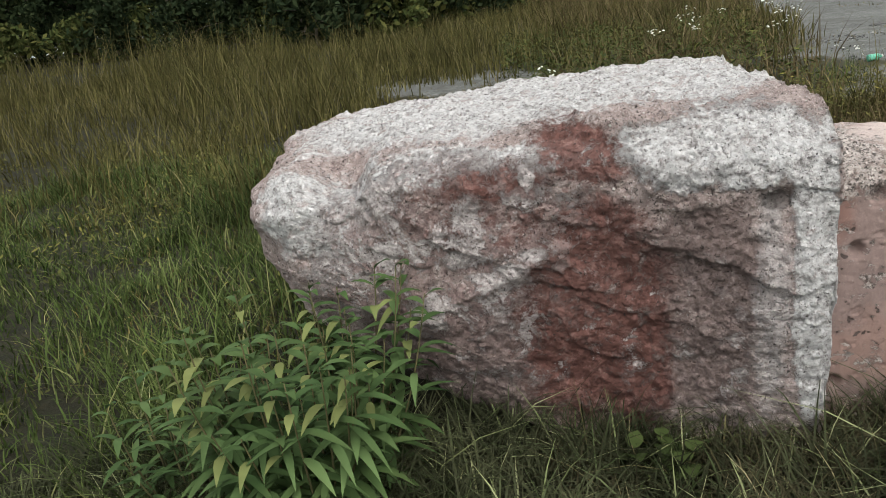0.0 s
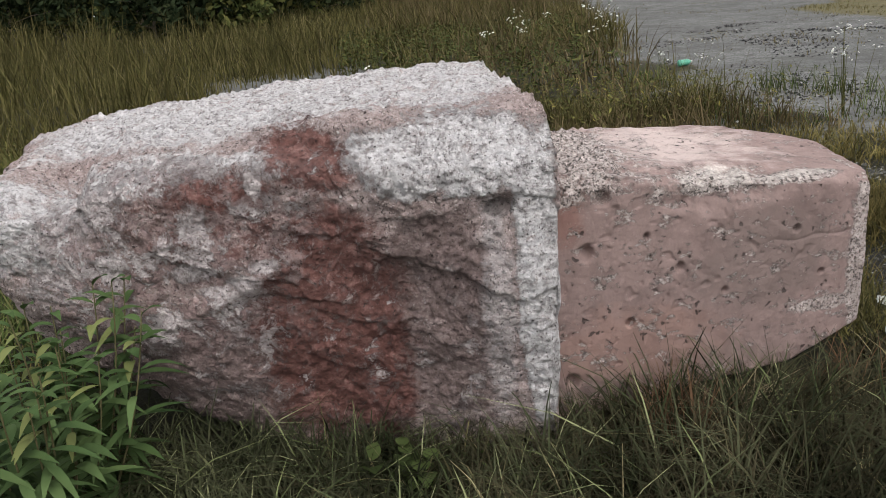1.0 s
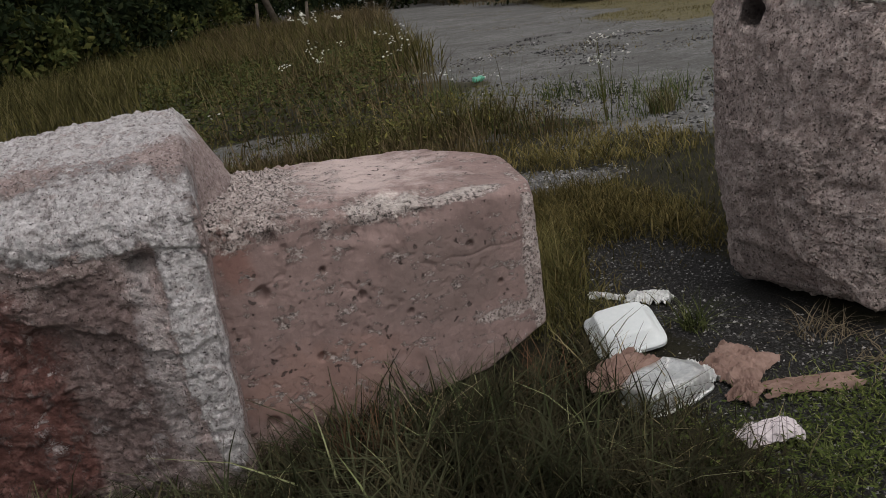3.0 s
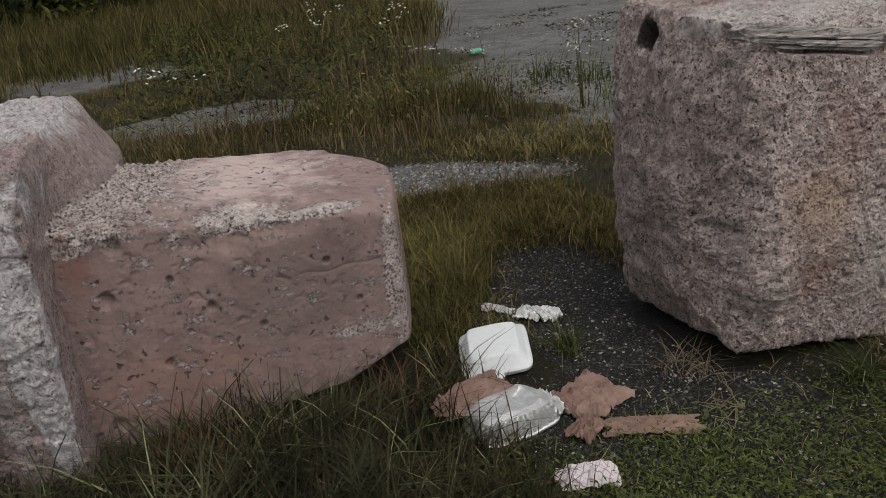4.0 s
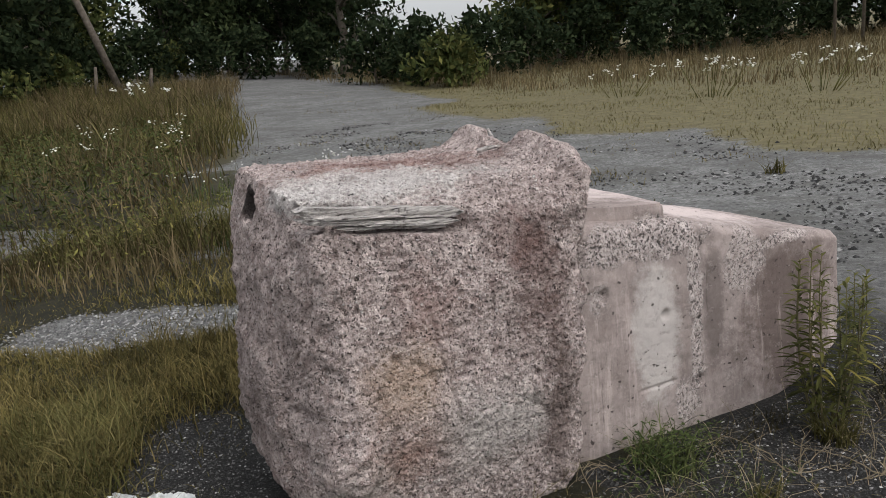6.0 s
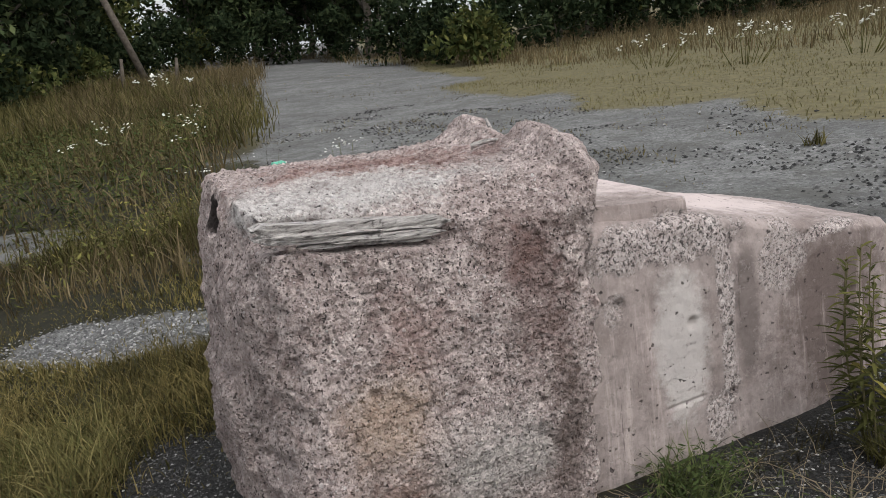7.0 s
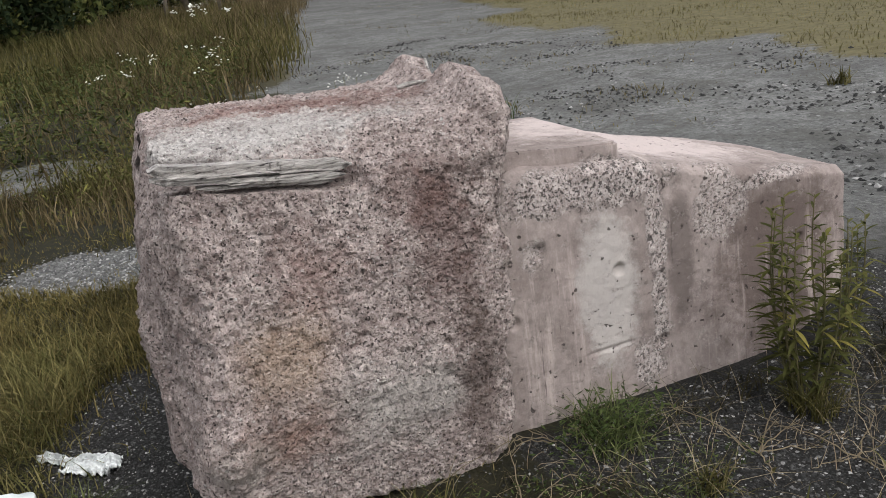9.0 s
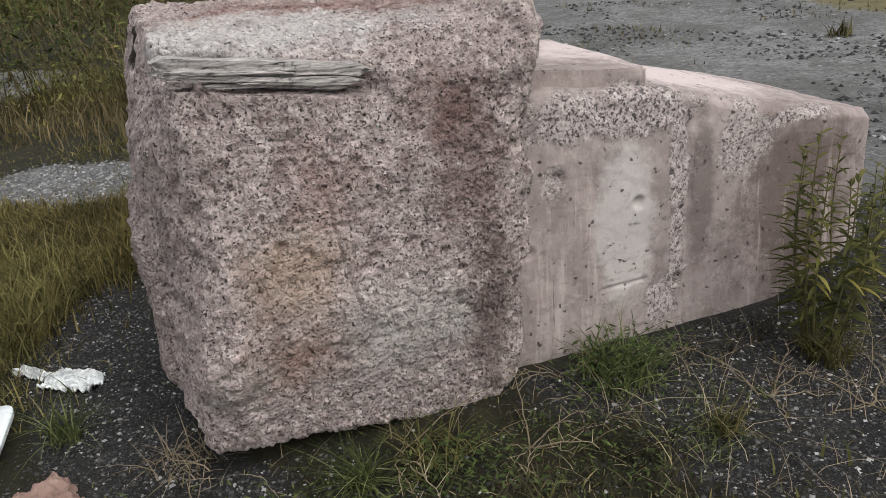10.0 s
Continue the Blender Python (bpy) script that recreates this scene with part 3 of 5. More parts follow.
def relief_shaft_a(p, n):
    x, y, z = p.T
    front = step(2.42, 2.30, y)
    d = 0.006 * fbm(p, 3, 3, 1) + 0.0022 * fbm(p, 30, 3, 2)
    broken = np.exp(-((x - 1.62) / 0.2) ** 4) * step(0.66, 0.74, z + 0.02 * fbm(p, 12, 3, 4)) * step(2.42, 2.32, y)
    d = d - 0.025 * broken + broken * 0.012 * fbm(p, 22, 3, 5)
    d = d + step(0.70, 0.78, z) * 0.012 * fbm(p, 5, 3, 3)
    stony = step(1.52, 1.30, x + 0.12 * vnoise(p, 5, 2)) * step(0.78, 0.82, z)
    d = d + stony * (0.012 * stones(p, 40, 2, 0.8) + 0.012 * stones(p, 26, 4, 0.3) - 0.006)
    scuff = step(0.42, 0.52, 0.6 * vnoise(p * [1, 1, 1.3], 21, 4) + 0.7 * vnoise(p, 47, 1))
    d = d - front * 0.004 * scuff * step(0.2, -0.2, vnoise(p, 2.2, 2) - 0.15)
    for hx, hz, r in ((1.16, 0.59, 0.021), (1.22, 0.76, 0.02), (1.36, 0.62, 0.008), (1.47, 0.50, 0.012), (1.62, 0.40, 0.009), (1.86, 0.58, 0.010), (1.3, 0.33, 0.012), (1.1, 0.15, 0.02), (1.95, 0.42, 0.008)):
        d = d - front * 0.026 * np.exp(-(((x - hx) / (1.1 * r)) ** 2 + ((z - hz) / (r * 1.2)) ** 2) ** 2)
    crack = np.abs(z - 0.545 - 0.012 * vnoise(p, 14, 1) - 0.03 * (x - 1.85))
    d = d - front * 0.003 * np.exp(-(crack / 0.005) ** 2) * step(1.72, 1.8, x)
    q = p + n * d[:, None]
    end = step(2.0, 2.12, x)
    q[:, 0] += end * 0.085 * np.clip((y - 2.25) / 0.37, 0, 1) - end * 0.30 * step(2.72, 3.25, y)
    slot = np.exp(-((y - 2.46 + 0.15 * (z - 0.4)) / 0.026) ** 6) * step(0.20, 0.23, z) * step(0.60, 0.56, z)
    q[:, 0] -= end * 0.10 * slot
    q[:, 1] += end * 0.17 * slot
    return q


def relief_head_b(p, n):
    x, y, z = p.T
    front = step(2.05, 1.9, y)
    d = 0.015 * fbm(p, 2.4, 4, 1) + 0.003 * fbm(p, 22, 3, 3, 0.7) + 0.006 * stones(p, 58, 3, 0.8) + 0.008 * stones(p, 30, 1, 0.25) - 0.009 * step(0.42, 0.62, vnoise(p, 38, 5))
    d = d + 0.055 * np.exp(-((x - 4.17) / 0.07) ** 2) * step(1.0, 1.15, z) * (1 + 0.6 * vnoise(p, 9, 2)) + 0.03 * step(3.85, 3.95, x) * step(1.08, 1.14, z) * np.maximum(0, vnoise(p, 11, 3))
    d = d + 0.035 * front * np.exp(-((x - 3.2) / 0.08) ** 2 - ((z - 0.38) / 0.07) ** 2)
    d = d + 0.02 * vnoise(p, 12, 4) * step(3.98, 4.12, x)
    seam = np.abs(z - 0.37 - 0.02 * vnoise(p, 5, 2) + 0.02 * (x - 3.6))
    d = d - front * 0.004 * np.exp(-(seam / 0.007) ** 2) * step(3.25, 3.4, x)
    crack = np.abs(x - 3.56 - 0.03 * vnoise(p, 6, 4) + 0.10 * (z - 0.6))
    d = d - front * 0.012 * np.exp(-(crack / 0.006) ** 2) * step(0.42, 0.5, z) * step(0.85, 0.78, z)
    left = step(3.35, 3.2, x)
    d = d + left * 0.012 * fbm(p, 11, 3, 2)
    hollow = step(3.16, 3.22, x) * step(3.77, 3.70, x) * np.exp(-((z - 1.150 + 0.155 * (x - 3.2) + 0.008 * vnoise(p, 10, 1)) / 0.036) ** 6) * step(2.06, 2.0, y)
    d = d - 0.075 * hollow
    hole = np.exp(-(((y - 2.42) / 0.04) ** 2 + ((z - 1.12) / 0.05) ** 2) ** 2) * step(3.3, 3.25, x)
    d = d - 0.06 * hole
    for hx, hz, r in ((3.41, 0.69, 0.016), (3.53, 0.32, 0.012), (3.76, 0.195, 0.013), (3.115, 0.53, 0.02), (3.9, 0.52, 0.012), (3.3, 0.86, 0.01)):
        d = d - front * 0.02 * np.exp(-(((x - hx) / r) ** 2 + ((z - hz) / r) ** 2) ** 2)
    q = p + n * d[:, None]
    q[:, 0] += step(3.4, 3.15, x) * (0.05 * np.clip((2.1 - y) / 0.35, -0.15, 1) - 0.055 * step(0.60, 0.05, z) * step(2.25, 1.80, y))
    q[:, 0] -= step(3.9, 4.12, x) * (0.062 * np.clip(1.1 - z, 0, 1.2) + 0.016 * vnoise(p, 9, 1) + 0.008 * vnoise(p, 24, 2))
    return q


def relief_shaft_b(p, n):
    x, y, z = p.T
    front = step(2.12, 2.02, y)
    d = 0.006 * fbm(p, 2.5, 3, 2) + 0.002 * fbm(p, 34, 3, 3)
    for hx, hz, r in ((4.18, 0.44, 0.02), (4.77, 0.20, 0.022), (4.6, 0.52, 0.02), (4.3, 0.66, 0.025), (5.42, 0.42, 0.02)):
        d = d - front * 0.02 * np.exp(-(((x - hx) / r) ** 2 + ((z - hz) / r) ** 2) ** 2)
    d = d - front * 0.01 * np.exp(-((z - 0.235) / 0.006) ** 2) * step(4.44, 4.5, x) * step(4.66, 4.6, x)
    d = d + front * 0.006 * step(0.006, -0.006, np.abs(x - 4.705) - 0.045 + 0.01 * vnoise(p, 9, 1)) * step(0.3, 0.34, z)
    d = d + step(0.62, 0.75, z) * 0.008 * fbm(p, 6, 3, 3)
    return p + n * d[:, None]


def sec(yf0, z0, yf1, z1, yf2, z2, yt, zt, yb, zb, yk, zk):
    """A section: front foot, front middle, front shoulder, top front, top back, back foot."""
    return [(yf0, z0), (yf1, z1), (yf2, z2), (yt, zt), (yb, zb), (yb + 0.03, (zb + zk) / 2), (yk, zk)]


block_a = thing("concrete_block", BASE_A, "toppled concrete pier with rough red-stained end lying in grass", "concrete block", "fallen concrete blocks")
head_a = loft([
    (-0.72, sec(2.62, 0.60, 2.54, 0.72, 2.50, 0.85, 2.62, 0.92, 3.32, 1.02, 3.20, 0.55)),
    (-0.60, sec(2.50, 0.44, 2.42, 0.62, 2.38, 0.87, 2.50, 0.97, 3.42, 1.075, 3.34, 0.30)),
    (-0.20, sec(2.42, 0.20, 2.31, 0.50, 2.28, 0.95, 2.42, 1.04, 3.44, 1.09, 3.34, 0.02)),
    (0.20, sec(2.34, 0.02, 2.24, 0.45, 2.24, 0.97, 2.40, 1.07, 3.44, 1.10, 3.34, -0.05)),
    (0.55, sec(2.26, -0.03, 2.15, 0.45, 2.12, 0.96, 2.28, 1.08, 3.44, 1.105, 3.34, -0.05)),
    (0.90, sec(2.14, -0.05, 2.06, 0.45, 2.06, 0.95, 2.20, 1.07, 3.44, 1.125, 3.34, -0.05)),
    (1.06, sec(2.14, -0.05, 2.08, 0.45, 2.07, 0.95, 2.21, 1.07, 3.36, 1.12, 3.24, -0.05)),
], 400, 660, relief_head_a, corner=0.007)
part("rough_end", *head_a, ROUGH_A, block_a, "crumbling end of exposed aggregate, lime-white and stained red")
shaft_a = loft([
    (0.95, sec(2.26, -0.05, 2.25, 0.45, 2.25, 0.845, 2.28, 0.87, 3.12, 0.86, 3.10, -0.05)),
    (1.45, sec(2.26, 0.055, 2.25, 0.45, 2.25, 0.775, 2.28, 0.81, 3.12, 0.82, 3.10, -0.02)),
    (1.85, sec(2.26, 0.10, 2.25, 0.42, 2.25, 0.735, 2.28, 0.765, 3.14, 0.78, 3.10, 0.04)),
    (1.99, sec(2.27, 0.155, 2.25, 0.42, 2.25, 0.715, 2.28, 0.745, 3.10, 0.775, 3.05, 0.09)),
    (2.105, sec(2.28, 0.205, 2.255, 0.42, 2.26, 0.69, 2.30, 0.725, 3.02, 0.76, 3.00, 0.14)),
], 260, 560, relief_shaft_a, cap_rings=80, end_round=0.012, corner=0.003)
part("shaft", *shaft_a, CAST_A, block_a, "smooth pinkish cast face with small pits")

block_b = thing("concrete_block", BASE_B, "toppled grey concrete pier with pebbly end on gravel", "concrete block", "fallen concrete blocks")
head_b = loft([
    (3.095, sec(2.02, 0.22, 2.00, 0.38, 2.04, 0.62, 2.08, 0.70, 2.50, 0.74, 2.48, 0.22)),
    (3.145, sec(1.84, 0.13, 1.78, 0.45, 1.98, 0.90, 2.06, 0.98, 2.62, 1.02, 2.58, 0.06)),
    (3.21, sec(1.78, 0.10, 1.72, 0.45, 1.90, 1.10, 2.00, 1.19, 2.66, 1.24, 2.62, 0.00)),
    (3.40, sec(1.80, 0.07, 1.74, 0.45, 1.86, 1.12, 1.98, 1.20, 2.70, 1.23, 2.64, -0.04)),
    (3.80, sec(1.81, 0.00, 1.75, 0.45, 1.83, 1.08, 1.97, 1.18, 2.70, 1.21, 2.64, -0.05)),
    (4.05, sec(1.81, -0.03, 1.76, 0.45, 1.79, 1.06, 1.92, 1.17, 2.68, 1.21, 2.64, -0.05)),
    (4.15, sec(1.84, -0.03, 1.80, 0.45, 1.80, 1.05, 1.92, 1.18, 2.66, 1.21, 2.62, -0.05)),
], 290, 640, relief_head_b, end_round=0.03, corner=0.008)
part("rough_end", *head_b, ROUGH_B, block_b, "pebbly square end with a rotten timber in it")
shaft_b = loft([
    (4.05, sec(1.92, -0.06, 1.90, 0.45, 1.93, 0.92, 1.96, 0.955, 2.68, 0.97, 2.64, -0.06)),
    (4.70, sec(1.90, -0.06, 1.92, 0.40, 1.93, 0.855, 1.96, 0.885, 2.68, 0.892, 2.64, -0.06)),
    (5.10, sec(1.90, -0.03, 1.93, 0.40, 1.94, 0.74, 1.97, 0.77, 2.66, 0.785, 2.62, -0.06)),
    (5.40, sec(1.91, 0.04, 1.94, 0.38, 1.95, 0.67, 1.98, 0.70, 2.62, 0.72, 2.60, -0.04)),
    (5.66, sec(1.96, 0.12, 1.97, 0.36, 1.98, 0.62, 2.02, 0.645, 2.50, 0.64, 2.50, 0.02)),
], 220, 420, relief_shaft_b, end_round=0.03, corner=0.005)
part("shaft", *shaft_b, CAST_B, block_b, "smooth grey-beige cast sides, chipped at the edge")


# ---- more materials ----
def plain(name, stops, scale=20.0, rough=0.8, bump=0.0, metal=0.0):
    s = Shader(name, rough)
    s.bsdf.inputs["Metallic"].default_value = metal
    n = s.noise(scale, 6, 0.7)
    return s.done(s.ramp(n, stops), s.bump(n, bump) if bump else None)


def leafy(name, stops, rough=0.75, sheen=0.15):
    """Leaves and blades: colour differs from one to the next, light shines through a little."""
    s = Shader(name, rough)
    s.bsdf.inputs["Specular IOR Level"].default_value = 0.04
    col = s.mix(0.2, s.ramp(s.island(), stops), s.ramp(s.noise(3.0, 4), [(0.3, stops[0][1]), (0.7, stops[-1][1])]))
    patchy = s.ramp(s.noise(0.8, 5, 0.7), [(0.36, 0.62), (0.64, 1.35)])
    col = s.mix(1.0, col, patchy, "MULTIPLY")
    s.done(col)
    thin = s.n.new("ShaderNodeBsdfTranslucent")
    s.put(thin.inputs["Color"], col)
    both = s.n.new("ShaderNodeMixShader")
    both.inputs[0].default_value = sheen
    s.l.new(s.bsdf.outputs[0], both.inputs[1])
    s.l.new(thin.outputs[0], both.inputs[2])
    s.l.new(both.outputs[0], s.n["Material Output"].inputs["Surface"])
    return s.m


# most blades near-black: shade in the gaps is put into their colour
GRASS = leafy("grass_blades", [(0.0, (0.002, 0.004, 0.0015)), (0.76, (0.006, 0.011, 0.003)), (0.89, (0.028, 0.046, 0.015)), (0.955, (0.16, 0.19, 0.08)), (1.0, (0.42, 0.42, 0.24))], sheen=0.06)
MOSS = leafy("mossy_green_weeds", [(0.0, (0.016, 0.026, 0.008)), (0.55, (0.045, 0.062, 0.018)), (0.84, (0.11, 0.14, 0.045)), (0.95, (0.22, 0.24, 0.095)), (1.0, (0.34, 0.32, 0.17))])
TURF = leafy("low_turf", [(0.0, (0.040, 0.046, 0.015)), (0.5, (0.105, 0.102, 0.034)), (0.85, (0.18, 0.155, 0.060)), (1.0, (0.30, 0.25, 0.12))])
MEADOW = leafy("meadow_grass", [(0.0, (0.028, 0.028, 0.009)), (0.45, (0.072, 0.068, 0.022)), (0.8, (0.125, 0.110, 0.038)), (1.0, (0.20, 0.17, 0.085))])
GREENMEADOW = leafy("green_meadow_grass", [(0.0, (0.013, 0.024, 0.006)), (0.5, (0.040, 0.070, 0.017)), (0.85, (0.098, 0.135, 0.038)), (1.0, (0.25, 0.24, 0.11))])
# darker copy of the grass, with the shade by the pier painted in
SHADEGRASS = leafy("shaded_tangled_grass", [(0.0, (0.002, 0.003, 0.001)), (0.78, (0.006, 0.007, 0.003)), (0.93, (0.034, 0.034, 0.014)), (0.975, (0.18, 0.16, 0.075)), (1.0, (0.38, 0.32, 0.19))], sheen=0.06)
OLIVE = leafy("olive_brown_turf", [(0.0, (0.030, 0.028, 0.010)), (0.5, (0.105, 0.090, 0.030)), (0.85, (0.18, 0.142, 0.050)), (1.0, (0.30, 0.24, 0.11))])
REDGRASS = leafy("reddish_dry_grass", [(0.0, (0.060, 0.048, 0.022)), (0.5, (0.108, 0.084, 0.042)), (0.85, (0.16, 0.12, 0.066)), (1.0, (0.24, 0.19, 0.115))])
DRYGRASS = leafy("dry_short_grass", [(0.0, (0.095, 0.090, 0.040)), (0.5, (0.145, 0.130, 0.062)), (1.0, (0.24, 0.205, 0.11))])
LEAF = leafy("willow_shaped_leaves", [(0.0, (0.045, 0.085, 0.030)), (0.5, (0.082, 0.140, 0.055)), (0.97, (0.14, 0.20, 0.080)), (1.0, (0.22, 0.22, 0.08))], 0.5)
GRASSLEAF = leafy("small_ground_leaves", [(0.0, (0.022, 0.034, 0.012)), (0.6, (0.055, 0.078, 0.026)), (1.0, (0.11, 0.13, 0.045))])
WEEDLEAF = leafy("low_weed_leaves", [(0.0, (0.035, 0.050, 0.014)), (0.6, (0.085, 0.115, 0.032)), (1.0, (0.16, 0.18, 0.055))])
LEAFDARK = leafy("dark_weed_leaves", [(0.0, (0.030, 0.036, 0.013)), (0.55, (0.068, 0.075, 0.026)), (0.9, (0.14, 0.135, 0.042)), (1.0, (0.26, 0.22, 0.06))])
SHRUBLEAF = leafy("shrub_leaves", [(0.0, (0.028, 0.042, 0.014)), (0.6, (0.06, 0.075, 0.025)), (1.0, (0.13, 0.125, 0.04))])
DARKLEAF = leafy("dark_tree_leaves", [(0.0, (0.008, 0.014, 0.007)), (0.6, (0.020, 0.032, 0.015)), (1.0, (0.050, 0.062, 0.028))])
TREELEAF = leafy("tree_leaves", [(0.0, (0.016, 0.028, 0.012)), (0.6, (0.045, 0.064, 0.028)), (1.0, (0.10, 0.115, 0.050))])
STEM = plain("plant_stems", [(0.3, (0.07, 0.075, 0.03)), (0.7, (0.15, 0.12, 0.06))])
STRAW = leafy("dead_stalks", [(0.0, (0.14, 0.11, 0.075)), (0.6, (0.26, 0.21, 0.14)), (1.0, (0.38, 0.32, 0.22))])
REDSTALK = leafy("reddish_seed_stalks", [(0.0, (0.09, 0.05, 0.03)), (1.0, (0.20, 0.12, 0.07))])
BARK = plain("tree_bark", [(0.3, (0.05, 0.04, 0.032)), (0.7, (0.16, 0.135, 0.11))], 6, 0.9, 0.03)
PETAL = plain("white_petals", [(0.2, (0.68, 0.68, 0.62)), (0.8, (0.82, 0.82, 0.78))], 30)
FOAM = plain("white_foam", [(0.3, (0.70, 0.75, 0.765)), (0.7, (0.78, 0.82, 0.83))], 60, 0.5, 0.001)
FOIL = plain("crumpled_foil", [(0.3, (0.62, 0.64, 0.64)), (0.7, (0.90, 0.91, 0.90))], 50, 0.36, 0.005, 0.8)
GREENPLASTIC = plain("green_plastic", [(0.3, (0.05, 0.30, 0.20)), (0.7, (0.20, 0.52, 0.38))], 30, 0.3)
KRAFT = plain("wet_brown_paper", [(0.25, (0.16, 0.095, 0.078)), (0.75, (0.34, 0.235, 0.195))], 10, 0.75, 0.002)


def tissue():
    s = Shader("printed_paper", 0.7)
    a = s.n.new("ShaderNodeTexWave")
    a.inputs["Scale"].default_value = 16
    s.l.new(s.stretch((1, 1, 0), (0, 0, 0.7)), a.inputs["Vector"])
    b = s.n.new("ShaderNodeTexWave")
    b.inputs["Scale"].default_value = 16
    s.l.new(s.stretch((1, 1, 0), (0, 0, -0.8)), b.inputs["Vector"])
    lines = s.calc("MAXIMUM", s.ramp(a.outputs["Fac"], [(0.93, 0.0), (0.99, 1.0)]), s.ramp(b.outputs["Fac"], [(0.93, 0.0), (0.99, 1.0)]))
    return s.done(s.mix(s.calc("MULTIPLY", lines, 0.65), (0.66, 0.60, 0.62), (0.12, 0.10, 0.11)), s.bump(s.noise(40, 5), 0.004))


def weathered_wood():
    s = Shader("grey_weathered_wood", 0.85)
    v = s.stretch((1.6, 9.0, 13.0), (0, 0.163, 0))
    grain = s.noise(9, 8, 0.7, v)
    col = s.ramp(grain, [(0.36, (0.02, 0.017, 0.015)), (0.42, (0.31, 0.285, 0.268)), (0.66, (0.68, 0.635, 0.605))])
    col = s.mix(s.ramp(s.noise(11, 6, 0.75), [(0.56, 0.0), (0.64, 0.8)]), col, (0.05, 0.042, 0.038))
    return s.done(col, s.bump(grain, 0.012))


def dry_stone():
    s = Shader("dry_grey_stones", 0.9)
    return s.done(s.mix(0.25, s.ramp(s.island(), [(0.0, (0.035, 0.035, 0.036)), (0.5, (0.13, 0.128, 0.126)), (0.85, (0.25, 0.246, 0.24)), (1.0, (0.46, 0.45, 0.44))]), s.ramp(s.noise(90), [(0.3, 0.05), (0.7, 0.25)])))


def gravel_stone():
    s = Shader("loose_gravel", 0.85)
    return s.done(s.mix(0.3, s.ramp(s.island(), [(0.0, (0.006, 0.006, 0.006)), (0.55, (0.024, 0.023, 0.022)), (0.8, (0.085, 0.082, 0.080)), (0.93, (0.20, 0.195, 0.19)), (1.0, (0.56, 0.545, 0.53))]), s.ramp(s.noise(120), [(0.3, 0.01), (0.7, 0.13)])))


TISSUE, WOOD, PEBBLE, DRYSTONE = tissue(), weathered_wood(), gravel_stone(), dry_stone()


# ---- parts of the grey block that sit in or on it ----
def top_b(x):
    return np.interp(x, [4.05, 4.70, 5.10], [0.96, 0.89, 0.775])


def raised_slab():
    outline = [(4.12, 1.995), (4.50, 1.985), (4.655, 1.978), (4.685, 2.01), (4.695, 2.30), (4.70, 2.655), (4.12, 2.655)]
    bm = bmesh.new()
    low = [bm.verts.new((x, y, float(top_b(x)) - 0.03)) for x, y in outline]
    high = [bm.verts.new((x - 0.004, y + 0.004, float(top_b(x)) + (0.05 if x < 4.75 else 0.035))) for x, y in outline]
    k = len(outline)
    bm.faces.new(high)
    bm.faces.new(low[::-1])
    for i in range(k):
        bm.faces.new((low[i], low[(i + 1) % k], high[(i + 1) % k], high[i]))
    bmesh.ops.bevel(bm, geom=[e for e in bm.edges if e.verts[0] in high and e.verts[1] in high], offset=0.008, segments=2, affect="EDGES")
    bmesh.ops.triangulate(bm, faces=bm.faces[:])
    bmesh.ops.subdivide_edges(bm, edges=bm.edges[:], cuts=3, use_grid_fill=True)
    v = np.array([w.co for w in bm.verts])
    v = v + np.stack([0.004 * vnoise(v, 25, 1), 0.006 * vnoise(v, 22, 2), 0.004 * vnoise(v, 18, 3)], 1)
    bm.verts.index_update()
    f = [[w.index for w in face.verts] for face in bm.faces]
    bm.free()
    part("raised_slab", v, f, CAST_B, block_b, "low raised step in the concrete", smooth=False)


raised_slab()


def rod(path, radii, sides=8, wobble=0.0, seed=0, grain=0.3):
    """A tube along a path with a radius at each point, closed at both ends."""
    path, radii = np.asarray(path, float), np.asarray(radii, float)
    t = np.gradient(path, axis=0)
    t /= np.linalg.norm(t, axis=1)[:, None] + 1e-9
    side = np.cross(t, [0.13, 0.2, 0.97])
    side /= np.linalg.norm(side, axis=1)[:, None] + 1e-9
    up = np.cross(side, t)
    a = np.linspace(0, 2 * np.pi, sides, endpoint=False)
    v = (path[:, None] + radii[:, None, None] * (np.cos(a)[None, :, None] * side[:, None] + np.sin(a)[None, :, None] * up[:, None])).reshape(-1, 3)
    if wobble:
        v = v + wobble * np.stack([vnoise(v * [grain, 1, 1], 40, seed + k) for k in range(3)], 1)
    n = len(path)
    f = [[i * sides + j, i * sides + (j + 1) % sides, (i + 1) * sides + (j + 1) % sides, (i + 1) * sides + j] for i in range(n - 1) for j in range(sides)]
    f += [list(range(sides))[::-1], [(n - 1) * sides + j for j in range(sides)]]
    return v, f


